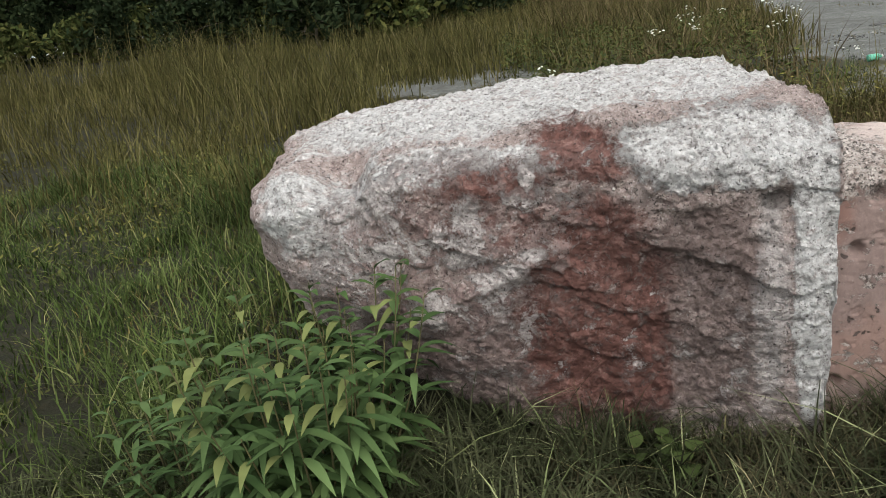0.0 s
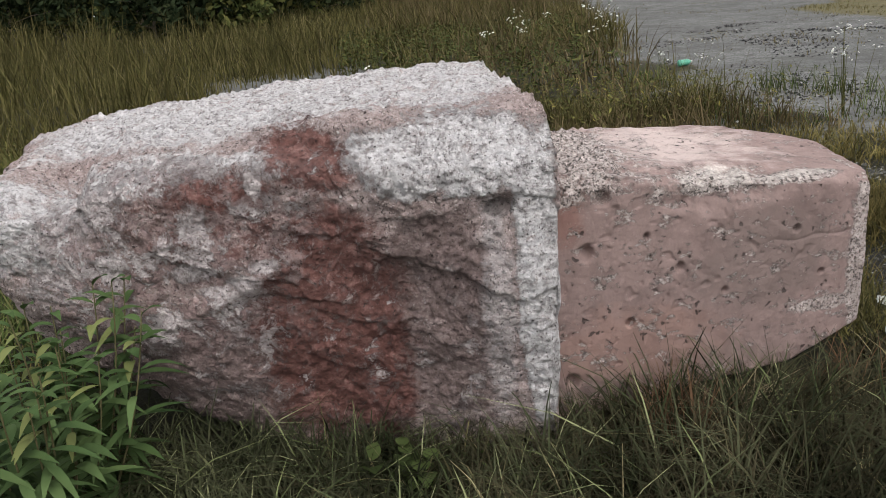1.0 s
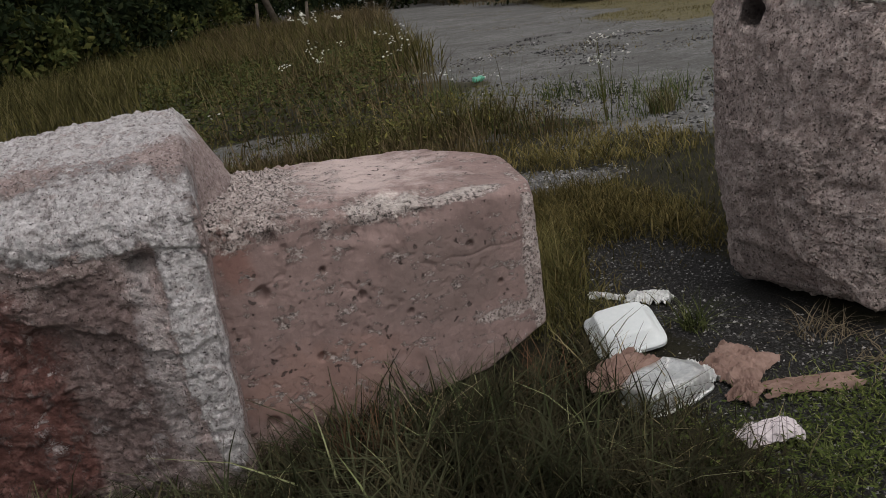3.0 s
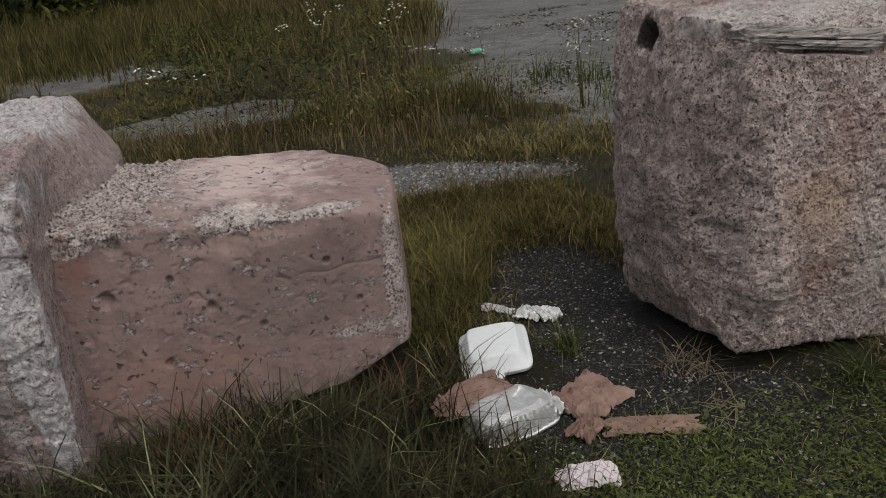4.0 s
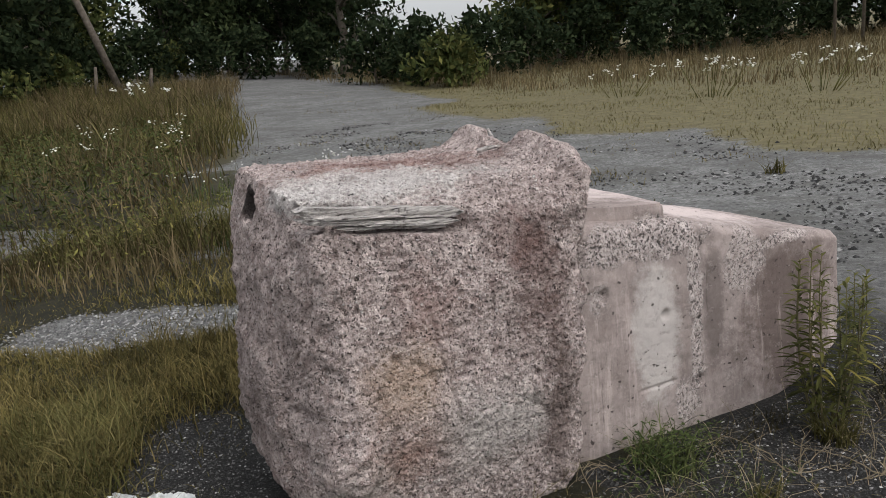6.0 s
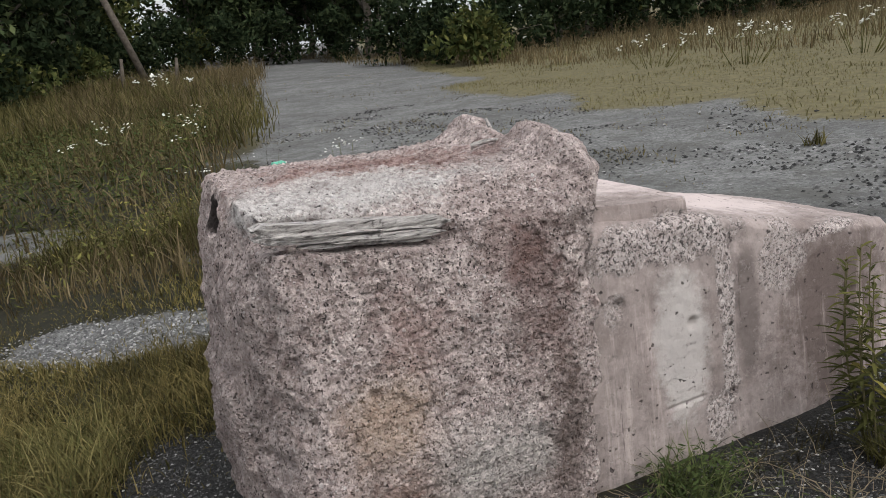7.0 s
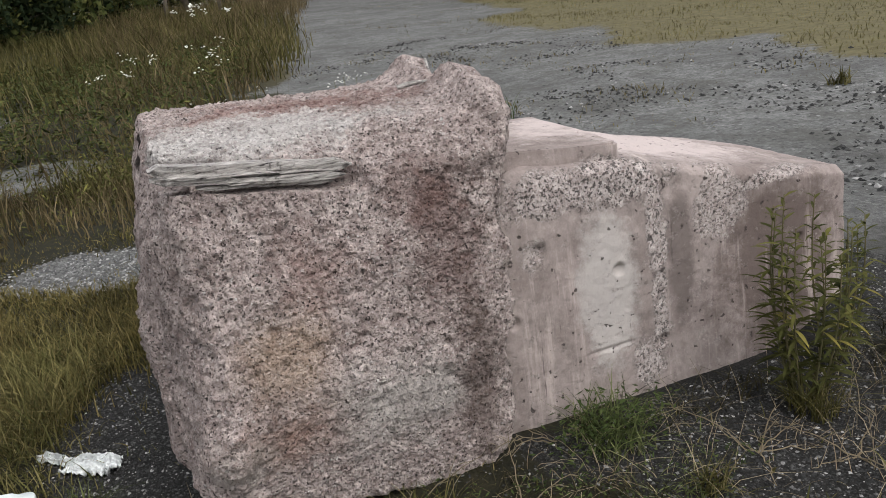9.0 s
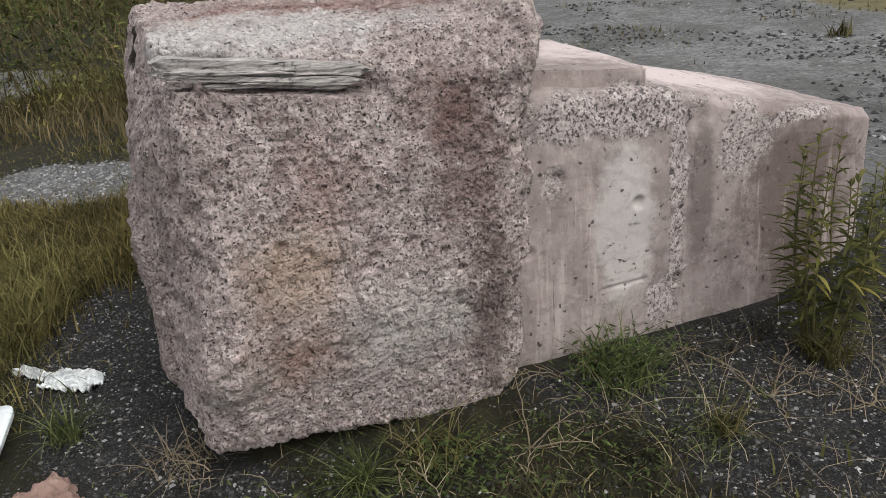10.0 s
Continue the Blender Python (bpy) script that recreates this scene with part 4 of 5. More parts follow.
def plank(x0, x1, y, dz, high, deep, seed):
    """A split length of board: square in section, frayed ends, grooved along the grain."""
    x = np.linspace(x0, x1, 90)
    s = np.array([(-1, -1), (-1, -0.6), (-1, -0.2), (-1, 0.2), (-1, 0.6), (-1, 1), (0, 1), (1, 1), (1, 0), (1, -1), (0, -1)], float)
    mid_y = y - 0.003 - 0.028 * (x - 3.2) + 0.04 * step(3.28, 3.17, x)
    mid_z = 1.155 - 0.152 * (x - 3.2) + dz + 0.005 * vnoise(np.stack([x, 0 * x + seed, 0 * x], 1), 6, seed)
    end = np.clip(np.minimum((x1 - x) / 0.04, (x - x0) / 0.03), 0.15, 1)
    rag = 1 + 0.25 * vnoise(np.stack([x, 0 * x + 2 * seed, 0 * x], 1), 11, seed)
    v = np.stack([np.repeat(x[:, None], 11, 1), mid_y[:, None] + 0.5 * deep * s[None, :, 0], mid_z[:, None] + 0.5 * high * (end * rag)[:, None] * s[None, :, 1]], 2)
    v[:, 1:5, 1] += 0.0035 * np.stack([vnoise(np.stack([x * 0.35, 0 * x + 7 * k, 0 * x + seed], 1), 30, k) for k in range(4)], 1)
    v = v.reshape(-1, 3)
    v = v + 0.0018 * np.stack([vnoise(v * [0.2, 1, 1], 60, k) for k in range(3)], 1)
    f = [[i * 11 + j, i * 11 + (j + 1) % 11, (i + 1) * 11 + (j + 1) % 11, (i + 1) * 11 + j] for i in range(89) for j in range(11)]
    return v, f + [list(range(11))[::-1], [89 * 11 + j for j in range(11)]]


timber = None
for k, (x0, x1, y, dz, high, deep) in enumerate(((3.19, 3.725, 1.905, 0.016, 0.032, 0.05), (3.19, 3.42, 1.893, -0.009, 0.020, 0.045), (3.36, 3.70, 1.890, -0.012, 0.019, 0.045), (3.30, 3.66, 1.900, -0.030, 0.012, 0.04), (3.24, 3.52, 1.880, 0.006, 0.007, 0.03))):
    v, f = plank(x0, x1, y, dz, high, deep, k)
    if timber is None:
        timber = part("timber", v, f, WOOD, block_b, "grey split length of rotten timber", smooth=False)
    else:
        part("splinter", v, f, WOOD, timber, smooth=False)

loop = np.linspace(0, 1, 24)
v, f = rod(np.stack([4.02 + 0.20 * loop, 2.28 + 0.25 * loop - 0.12 * np.sin(loop * 3.1), 1.215 + 0.01 * np.sin(loop * 6) + 0.05 * loop ** 6], 1), 0.009 * (1 - 0.5 * loop), 7, 0.003)
part("root", v, f, WOOD, block_b, "pale bent root on top")


# ---- litter between the blocks ----
def squircle(half, z, n=56, power=0.30):
    a = np.linspace(0, 2 * np.pi, n, endpoint=False)
    c, s = np.cos(a), np.sin(a)
    return np.stack([half * np.sign(c) * np.abs(c) ** power, half * np.sign(s) * np.abs(s) ** power, np.full(n, z)], 1)


def stack(rings):
    n = len(rings[0])
    v = np.concatenate(rings)
    f = [[i * n + j, i * n + (j + 1) % n, (i + 1) * n + (j + 1) % n, (i + 1) * n + j] for i in range(len(rings) - 1) for j in range(n)]
    f += [list(range(n))[::-1], [(len(rings) - 1) * n + j for j in range(n)]]
    return v, f


def clamshell():
    base = (2.435, 2.305, 0.02)
    m = np.array(Euler((radians(12), radians(-6), radians(-16))).to_matrix())
    place = lambda v: 1.17 * v @ m.T + np.array(base) + [0, 0, 0.02]
    box = thing("takeaway_box", base, "closed white foam takeaway box lying on the grass", "food box")
    v, f = stack([squircle(0.078, -0.028), squircle(0.090, -0.018), squircle(0.100, 0.012), squircle(0.114, 0.014), squircle(0.114, 0.019)])
    part("tray", place(v), f, FOAM, box)
    v, f = stack([squircle(0.115, 0.020), squircle(0.115, 0.027), squircle(0.104, 0.030), squircle(0.099, 0.034), squircle(0.082, 0.068), squircle(0.078, 0.072), squircle(0.072, 0.073)])
    v = v + 0.0012 * np.stack([vnoise(v, 40, k) for k in range(3)], 1)
    part("lid", place(v), f, FOAM, box)
    tab = squircle(0.018, 0.022, 20)
    tab2 = squircle(0.018, 0.026, 20)
    v, f = stack([tab, tab2])
    part("tab", place(v + [0.0, -0.118, 0]), f, FOAM, box)


clamshell()


def sheet(cx, cy, w, d, turn, amp, lift, seed, n=40, thick=0.0025, droop=0.6):
    """A crumpled sheet that lies on the ground, with real thickness."""
    a = np.linspace(-1, 1, n)
    gx, gy = np.meshgrid(a, a)
    x, y = gx.ravel(), gy.ravel()
    edge = np.maximum(np.abs(x), np.abs(y))
    p = np.stack([x * 2, y * 2, 0 * x + seed * 3.1], 1)
    wob = 1 + 0.15 * vnoise(p, 0.8, seed) + 0.09 * vnoise(p, 2.5, seed + 1)
    fold = 1 - 2 * np.abs(vnoise(p, 1.4, seed + 2))
    z = lift * (1 - edge ** 2 * droop) + amp * fold + amp * 0.5 * (1 - 2 * np.abs(vnoise(p, 3.3, seed + 3))) + amp * 0.25 * vnoise(p, 8, seed)
    z = np.maximum(z, 0.004)
    c, s = math.cos(turn), math.sin(turn)
    px, py = x * w / 2 * wob, y * d / 2 * wob
    wx, wy = cx + c * px - s * py, cy + s * px + c * py
    top = np.stack([wx, wy, rise(wx, wy) + z + thick], 1)
    v = np.concatenate([top, top - [0, 0, thick]])
    k = n * n
    f = []
    for i in range(n - 1):
        for j in range(n - 1):
            q = [i * n + j, i * n + j + 1, (i + 1) * n + j + 1, (i + 1) * n + j]
            f += [q, [k + t for t in q[::-1]]]
    rim = list(range(n)) + [i * n + n - 1 for i in range(1, n)] + [(n - 1) * n + j for j in range(n - 2, -1, -1)] + [i * n for i in range(n - 2, 0, -1)]
    f += [[rim[(i + 1) % len(rim)], rim[i], k + rim[i], k + rim[(i + 1) % len(rim)]] for i in range(len(rim))]
    return v, f


def foil_pan():
    base = (2.335, 1.90, 0.0)
    pan = thing("foil_pan", base, "dented shiny foil pan upside down in brown paper", "foil pan")
    n = 240
    a = np.linspace(0, 2 * np.pi, n, endpoint=False)
    c, s = np.cos(a), np.sin(a)
    boxy = (np.abs(c) ** 5 + np.abs(s) ** 5) ** -0.2
    rings = []
    for r, z, flute in ((1.0, 0.010, 0.0), (1.01, 0.017, 0.0), (0.94, 0.020, 0.02), (0.86, 0.068, 0.035), (0.82, 0.078, 0.004), (0.6, 0.086, 0), (0.3, 0.084, 0), (0.02, 0.080, 0)):
        rr = boxy * (r + flute * np.sin(a * 46))
        px, py = 0.155 * rr * c, 0.105 * rr * s
        rings.append(np.stack([base[0] + 0.98 * px - 0.2 * py, base[1] + 0.2 * px + 0.98 * py, z + 0.0 * a], 1))
    v = np.concatenate(rings)
    v = v + np.stack([0.005 * vnoise(v, 14, 1), 0.005 * vnoise(v, 14, 2), 0.013 * (1 - 2 * np.abs(vnoise(v, 15, 3))) * step(0.05, 0.08, v[:, 2])], 1)
    f = [[i * n + j, i * n + (j + 1) % n, (i + 1) * n + (j + 1) % n, (i + 1) * n + j] for i in range(len(rings) - 1) for j in range(n)]
    f.append([(len(rings) - 1) * n + j for j in range(n)])
    part("pan", v, f, FOIL, pan, smooth=False)
    v, f = sheet(2.45, 1.90, 0.13, 0.12, 0.4, 0.02, 0.055, 4)
    part("foil_cover", v, f, FOIL, pan, "torn crumpled foil", smooth=False)


foil_pan()
for cx, cy, w, d, turn, amp, lift, seed, mat, name, label, cat in (
        (2.245, 2.02, 0.30, 0.15, 0.35, 0.018, 0.085, 1, KRAFT, "paper_bag", "crumpled wet brown paper bag on the grass", "paper bag"),
        (2.640, 1.925, 0.25, 0.21, 0.5, 0.016, 0.030, 2, KRAFT, "paper_wrapper", "crumpled brown paper wrapper lying on gravel", "paper"),
        (2.745, 1.690, 0.30, 0.085, -0.32, 0.010, 0.024, 3, KRAFT, "paper_scrap", "long torn strip of brown paper on gravel", "paper"),
        (2.55, 1.755, 0.13, 0.09, 0.5, 0.015, 0.03, 8, KRAFT, "paper_scrap", "small crumpled piece of brown paper beside foil", "paper"),
        (2.430, 1.515, 0.17, 0.105, -0.3, 0.010, 0.060, 5, TISSUE, "paper_napkin", "crumpled whitish napkin with a lattice print", "napkin"),
        (2.735, 2.620, 0.19, 0.13, -0.5, 0.017, 0.020, 6, FOIL, "foil_wrapper", "crumpled silvery foil wrapper on gravel", "foil"),
        (2.600, 2.735, 0.14, 0.06, -0.7, 0.011, 0.016, 7, FOIL, "foil_wrapper", "small crumpled strip of foil in grass", "foil")):
    v, f = sheet(cx, cy, w, d, turn, amp, lift, seed)
    lone(name, v, f, mat, label, cat, (cx, cy, 0.0), smooth=False)


def bottle():
    """A small plastic bottle lying on its side: waisted body, shoulder, neck and cap."""
    base = (5.34, 11.12, float(rise(np.array([5.34]), np.array([11.12]))[0]))
    ob = thing("plastic_bottle", base, "small green plastic bottle lying on gravel", "bottle")
    a = np.linspace(0, 2 * np.pi, 20, endpoint=False)
    ring = lambda t, r: np.array(base) + np.stack([t * 0.9 + 0 * a, 0.3 * t + r * np.cos(a), 0.05 + r * np.sin(a)], 1)
    v, f = stack([ring(t, r) for t, r in ((-0.12, 0.03), (-0.115, 0.045), (-0.05, 0.046), (-0.02, 0.040), (0.01, 0.046), (0.06, 0.045), (0.095, 0.03), (0.115, 0.015), (0.125, 0.014))])
    part("body", v, f, GREENPLASTIC, ob)
    v, f = stack([ring(t, r) for t, r in ((0.126, 0.017), (0.145, 0.017), (0.147, 0.012))])
    part("cap", v, f, PETAL, ob, "white cap")


bottle()


# ---- grass ----
def inside_blocks(x, y, pad=0.0):
    a = (x > -0.55 - pad) & (x < 2.12 + pad) & (y > 2.34 - 0.1 * step(-0.4, 0.8, x) - pad) & (y < 3.3 + pad)
    a |= (x > 1.25) & (x < 2.16) & (y > 2.20 - 0.03 * np.sin(x * 17)) & (y < 3.1)
    b = (x > 3.1 - pad) & (x < 5.5 + pad) & (y > 1.86 - pad) & (y < 2.62 + pad)
    c = (np.hypot((x - 2.435) / 0.15, (y - 2.30) / 0.14) < 1) | (np.hypot((x - 2.335) / 0.18, (y - 1.92) / 0.13) < 1)
    return a | b | c


def blades(x, y, height, width, bend, seed, levels=4):
    """Curved tapering blades rooted at x, y."""
    r = np.random.default_rng(seed)
    n = len(x)
    turn = r.random(n) * 2 * np.pi
    face = turn + np.pi / 2 + r.normal(0, 0.4, n)
    lean = bend * (0.3 + r.random(n))
    z0 = rise(x, y) - 0.01
    rows = []
    for k in range(levels):
        t = k / (levels - 1)
        out = height * lean * t ** 1.8
        up = height * (t - 0.35 * lean * t ** 2.2)
        cx, cy, cz = x + np.cos(turn) * out, y + np.sin(turn) * out, z0 + up
        half = width * 0.5 * (1 - t ** 1.6) + 0.0003
        rows.append(np.stack([cx - np.cos(face) * half, cy - np.sin(face) * half, cz], 1))
        rows.append(np.stack([cx + np.cos(face) * half, cy + np.sin(face) * half, cz], 1))
    v = np.stack(rows, 1).reshape(-1, 3)
    s = 2 * levels
    one = np.array([[2 * k, 2 * k + 1, 2 * k + 3, 2 * k + 2] for k in range(levels - 1)])
    f = (np.arange(n)[:, None, None] * s + one[None]).reshape(-1, 4)
    return v, f


def scatter(n, x0, x1, y0, y1, keep, seed, clump=0.0):
    r = np.random.default_rng(seed)
    x, y = r.uniform(x0, x1, n), r.uniform(y0, y1, n)
    if clump:
        m = max(1, n // 14)
        cx, cy = r.uniform(x0, x1, m), r.uniform(y0, y1, m)
        pick = r.integers(0, m, n)
        x, y = cx[pick] + r.normal(0, clump, n), cy[pick] + r.normal(0, clump, n)
    ok = ~inside_blocks(x, y) & (r.random(n) < keep(x, y))
    return x[ok], y[ok], np.random.default_rng(seed + 1)


def field(name, label, n, area, keep, tall, wide, bend, mat, seed, clump=0.0, spread=0.45, levels=4):
    x, y, r = scatter(n, *area, keep, seed, clump)
    h = tall * np.clip(1 + spread * r.normal(0, 1, len(x)), 0.25, 2.2)
    p = np.stack([x, y, 0 * x], 1)
    h = h * np.clip(0.8 + 0.75 * fbm(p, 0.9, 3, 2), 0.3, 1.7)
    w = wide * r.uniform(0.6, 1.3, len(x))
    v, f = blades(x, y, h, w, bend, seed + 2, levels)
    lone(name, v, f, mat, label, "grass", kind="stuff")


soft = lambda x, y: 1 - 0.93 * gravel_at(x, y)
field("long_grass", "brownish grass with shade in its colour before the smooth pier end", 16000, (0.0, 2.5, 1.0, 2.42), lambda x, y: step(0.0, 0.7, x) * step(2.5, 2.1, x), 0.16, 0.0055, 1.0, SHADEGRASS, 17, 0.05)
field("low_weeds", "low green weeds and moss by the litter", 9000, (1.9, 3.1, 0.95, 1.75), lambda x, y: step(-0.3, 0.2, vnoise(np.stack([x, y, 0 * x], 1), 4.0, 2)), 0.055, 0.007, 1.0, MOSS, 18, 0.05)
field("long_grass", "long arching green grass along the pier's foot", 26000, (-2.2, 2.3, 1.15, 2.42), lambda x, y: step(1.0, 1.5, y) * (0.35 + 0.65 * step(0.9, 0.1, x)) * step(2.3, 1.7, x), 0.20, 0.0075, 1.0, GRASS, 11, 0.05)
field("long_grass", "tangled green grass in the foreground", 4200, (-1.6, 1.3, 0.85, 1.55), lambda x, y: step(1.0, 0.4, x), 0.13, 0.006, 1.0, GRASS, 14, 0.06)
low = lambda x, y: step(-1.9, -1.2, x) * step(16.0, 15.0, y)
field("meadow", "dense green meadow grass with some straw", 44000, (-6.5, 0.6, 1.7, 8.5), lambda x, y: step(0.0, -1.4, x + 0.25 * vnoise(np.stack([x, y, 0 * x], 1), 0.8, 2)), 0.27, 0.009, 0.85, GREENMEADOW, 21, 0.10)
field("meadow", "tall dark meadow grass with seed heads", 30000, (-14, 0.0, 6.0, 24), lambda x, y: (1 - low(x, y)) * step(1.0, -1.0, x), 0.48, 0.015, 0.6, MEADOW, 24, 0.16)
field("meadow", "low olive grass behind the stained pier", 30000, (-2.4, 4.5, 3.3, 15.5), lambda x, y: (1 - 0.97 * gravel_at(x, y)) * step(2.4, 0.8, x - 0.2 * np.maximum(y - 9, 0)), 0.11, 0.009, 1.1, OLIVE, 25, 0.14)
field("meadow", "tall olive meadow grass in the distance", 24000, (-4, 8, 15.0, 40), lambda x, y: step(0.5, -0.8, x - (4.6 + 0.24 * (y - 9))), 0.5, 0.024, 0.6, MEADOW, 27, 0.3)
field("tall_weeds", "tall dark weeds at the meadow's far side", 26000, (-26, -0.5, 11, 32), lambda x, y: step(-0.5, -2.5, x + 0.1 * (y - 11)) * step(-0.4, 0.1, vnoise(np.stack([x, y, 0 * x], 1), 0.35, 2)), 0.95, 0.022, 0.5, MEADOW, 29, 0.35)
field("weed_clumps", "loose green weeds along the edge of the gravel lot", 5000, (3.4, 7.5, 6.2, 11.5), lambda x, y: step(0.1, 0.45, fbm(np.stack([x, y, 0 * x], 1), 0.9, 3, 4)) * step(7.5, 5.0, x), 0.22, 0.008, 0.7, GREENMEADOW, 30, 0.12)
field("grass_patch", "green grass between the two piers", 3800, (2.15, 2.9, 2.4, 3.7), lambda x, y: soft(x, y) * step(2.95, 2.6, x + 0.0 * y), 0.10, 0.005, 1.0, TURF, 31, 0.07)
field("turf", "low thin turf on stony soil", 14000, (0.8, 6.4, 0.6, 4.6), lambda x, y: 0.10 + 0.9 * (1 - gravel_at(x, y)), 0.045, 0.004, 0.9, TURF, 34, 0.06)
field("turf", "thin olive turf behind the piers", 26000, (-0.5, 6.5, 3.2, 9.5), lambda x, y: soft(x, y), 0.055, 0.007, 0.7, TURF, 37, 0.10)
field("turf", "brown-green mossy turf between the piers", 22000, (1.9, 3.6, 2.9, 5.2), lambda x, y: soft(x, y), 0.065, 0.006, 0.9, OLIVE, 39, 0.08)
field("turf", "olive-brown grass behind the piers", 22000, (0.8, 5.0, 4.6, 9.6), lambda x, y: soft(x, y) * step(-0.3, 0.2, vnoise(np.stack([x, y, 0 * x], 1), 1.1, 4)), 0.075, 0.009, 0.9, OLIVE, 40, 0.12)
field("weed_clumps", "tall weedy green clumps behind the piers", 9000, (0.8, 5.0, 6.6, 9.2), lambda x, y: step(1.0, 0.4, np.hypot((x - 3.3) / 1.5, (y - 7.7) / 0.85)), 0.46, 0.009, 0.6, MEADOW, 41, 0.10)
field("weed_clumps", "brownish dry weeds among the green clumps", 6000, (0.0, 4.6, 6.0, 9.0), lambda x, y: 0.7 * soft(x, y), 0.30, 0.010, 0.6, REDGRASS, 42, 0.12)
field("reddish_field", "tall reddish dry grass field", 44000, (0, 16, 8.5, 44), lambda x, y: step(0.4, -0.6, x - (4.1 + 0.25 * (y - 9))) * step(1.0, 3.0, x), 0.50, 0.020, 0.7, REDGRASS, 44, 0.3)
field("lot_weeds", "sparse low weeds scattered over the gravel lot", 16000, (3.5, 18, 5.5, 32), lambda x, y: gravel_at(x, y) * (0.1 + step(0.05, 0.5, fbm(np.stack([x, y, 0 * x], 1), 0.5, 4, 3))), 0.07, 0.010, 1.0, OLIVE, 56, 0.16)
field("dry_grass", "short dry grass beyond the gravel", 95000, (9, 34, 2, 36), lambda x, y: 1 - gravel_at(x, y), 0.07, 0.014, 0.9, DRYGRASS, 47)
field("reddish_field", "far tall grass before the trees", 46000, (17, 60, 4, 60), lambda x, y: step(19, 22, x + 0.25 * y * step(8, 20, y)), 0.55, 0.022, 0.6, REDGRASS, 51, 0.5)


field("turf", "thin short turf on the near side", 24000, (-5.5, 7.5, -5.0, 1.2), lambda x, y: soft(x, y), 0.07, 0.010, 0.9, TURF, 54, 0.2)


def weed_leaves(n, area, keep, tall, size, mat, seed, label):
    """Countless small broad leaves of low weeds."""
    x, y, r = scatter(n, *area, keep, seed, 0.09)
    n = len(x)
    z = rise(x, y) + tall * r.random(n) ** 1.3
    a = r.random(n) * 6.28
    d = np.stack([np.cos(a), np.sin(a), r.normal(0.15, 0.35, n)], 1)
    e = np.stack([-np.sin(a), np.cos(a), r.normal(0, 0.3, n)], 1)
    s = (size * r.uniform(0.5, 1.3, n))[:, None]
    c = np.stack([x, y, z], 1)
    v = np.stack([c - d * s, c - e * s * 0.3 + d * s * 0.1, c + d * s, c + e * s * 0.3 + d * s * 0.1], 1).reshape(-1, 3)
    lone("weed_leaves", v, np.arange(4 * n).reshape(n, 4), mat, label, "weeds", kind="stuff", smooth=False)


weed_leaves(16000, (0.6, 5.0, 6.2, 9.4), lambda x, y: 0.25 * soft(x, y) + 0.75 * step(1.1, 0.5, np.hypot((x - 3.4) / 1.6, (y - 7.7) / 0.9)), 0.42, 0.028, LEAFDARK, 131, "small leaves of green roadside weeds")
weed_leaves(24000, (-7, -0.4, 2.6, 11), lambda x, y: step(-0.2, 0.3, vnoise(np.stack([x, y, 0 * x], 1), 0.9, 3)), 0.32, 0.026, LEAFDARK, 134, "small leaves of meadow weeds among grass")
weed_leaves(14000, (0.5, 6, 9, 20), lambda x, y: step(0.2, -0.8, x - (3.9 + 0.25 * (y - 9))), 0.5, 0.05, SHRUBLEAF, 137, "leafy weeds in the tall grass")
weed_leaves(9000, (-1.8, 2.2, 1.1, 2.2), lambda x, y: step(0.0, 0.4, vnoise(np.stack([x, y, 0 * x], 1), 3.0, 1)), 0.07, 0.016, GRASSLEAF, 141, "small clover-like leaves in the grass")
field("dry_stems", "thin pale dry stems lying over gravel", 1500, (2.9, 6.0, 0.7, 1.8), lambda x, y: 0.6 + 0 * x, 0.13, 0.0022, 1.5, STRAW, 170, 0.09)
patches = lambda x, y: step(-0.05, 0.25, vnoise(np.stack([x, y, 0 * x], 1), 2.6, 3)) * step(1.75, 1.25, y)
field("low_weeds", "dark low weeds rooted in gravel by the pier", 15000, (3.2, 6.0, 0.5, 1.9), lambda x, y: step(0.0, 0.35, vnoise(np.stack([x, y, 0 * x], 1), 2.9, 5)) * step(1.9, 1.6, y), 0.07, 0.005, 1.1, SHADEGRASS, 161, 0.05)
field("low_weeds", "mossy green weeds creeping over gravel", 16000, (1.8, 5.2, 0.6, 1.7), patches, 0.040, 0.0045, 1.2, MOSS, 151, 0.05)
weed_leaves(9000, (1.8, 5.2, 0.6, 1.7), patches, 0.05, 0.008, GRASSLEAF, 152, "tiny moss-green leaves over gravel")
weed_leaves(15000, (1.9, 3.5, 0.7, 1.6), lambda x, y: step(-0.25, 0.15, vnoise(np.stack([x, y, 0 * x], 1), 2.6, 3)), 0.06, 0.010, WEEDLEAF, 165, "bright green low weeds by the litter")
weed_leaves(2600, (4.15, 4.75, 1.5, 1.88), lambda x, y: step(1.0, 0.3, np.hypot((x - 4.42) / 0.28, (y - 1.72) / 0.16)), 0.16, 0.014, GRASSLEAF, 155, "feathery green weeds at the pier's foot")
weed_leaves(1600, (3.45, 4.05, 1.3, 1.75), lambda x, y: step(1.0, 0.3, np.hypot((x - 3.72) / 0.26, (y - 1.55) / 0.18)), 0.10, 0.011, GRASSLEAF, 158, "low green weeds before the pebbly end")
weed_leaves(5000, (2.0, 4.9, 0.95, 1.75), lambda x, y: step(0.1, 0.4, vnoise(np.stack([x, y, 0 * x], 1), 3.4, 4)), 0.05, 0.011, GRASSLEAF, 144, "small green weeds in the gravel")


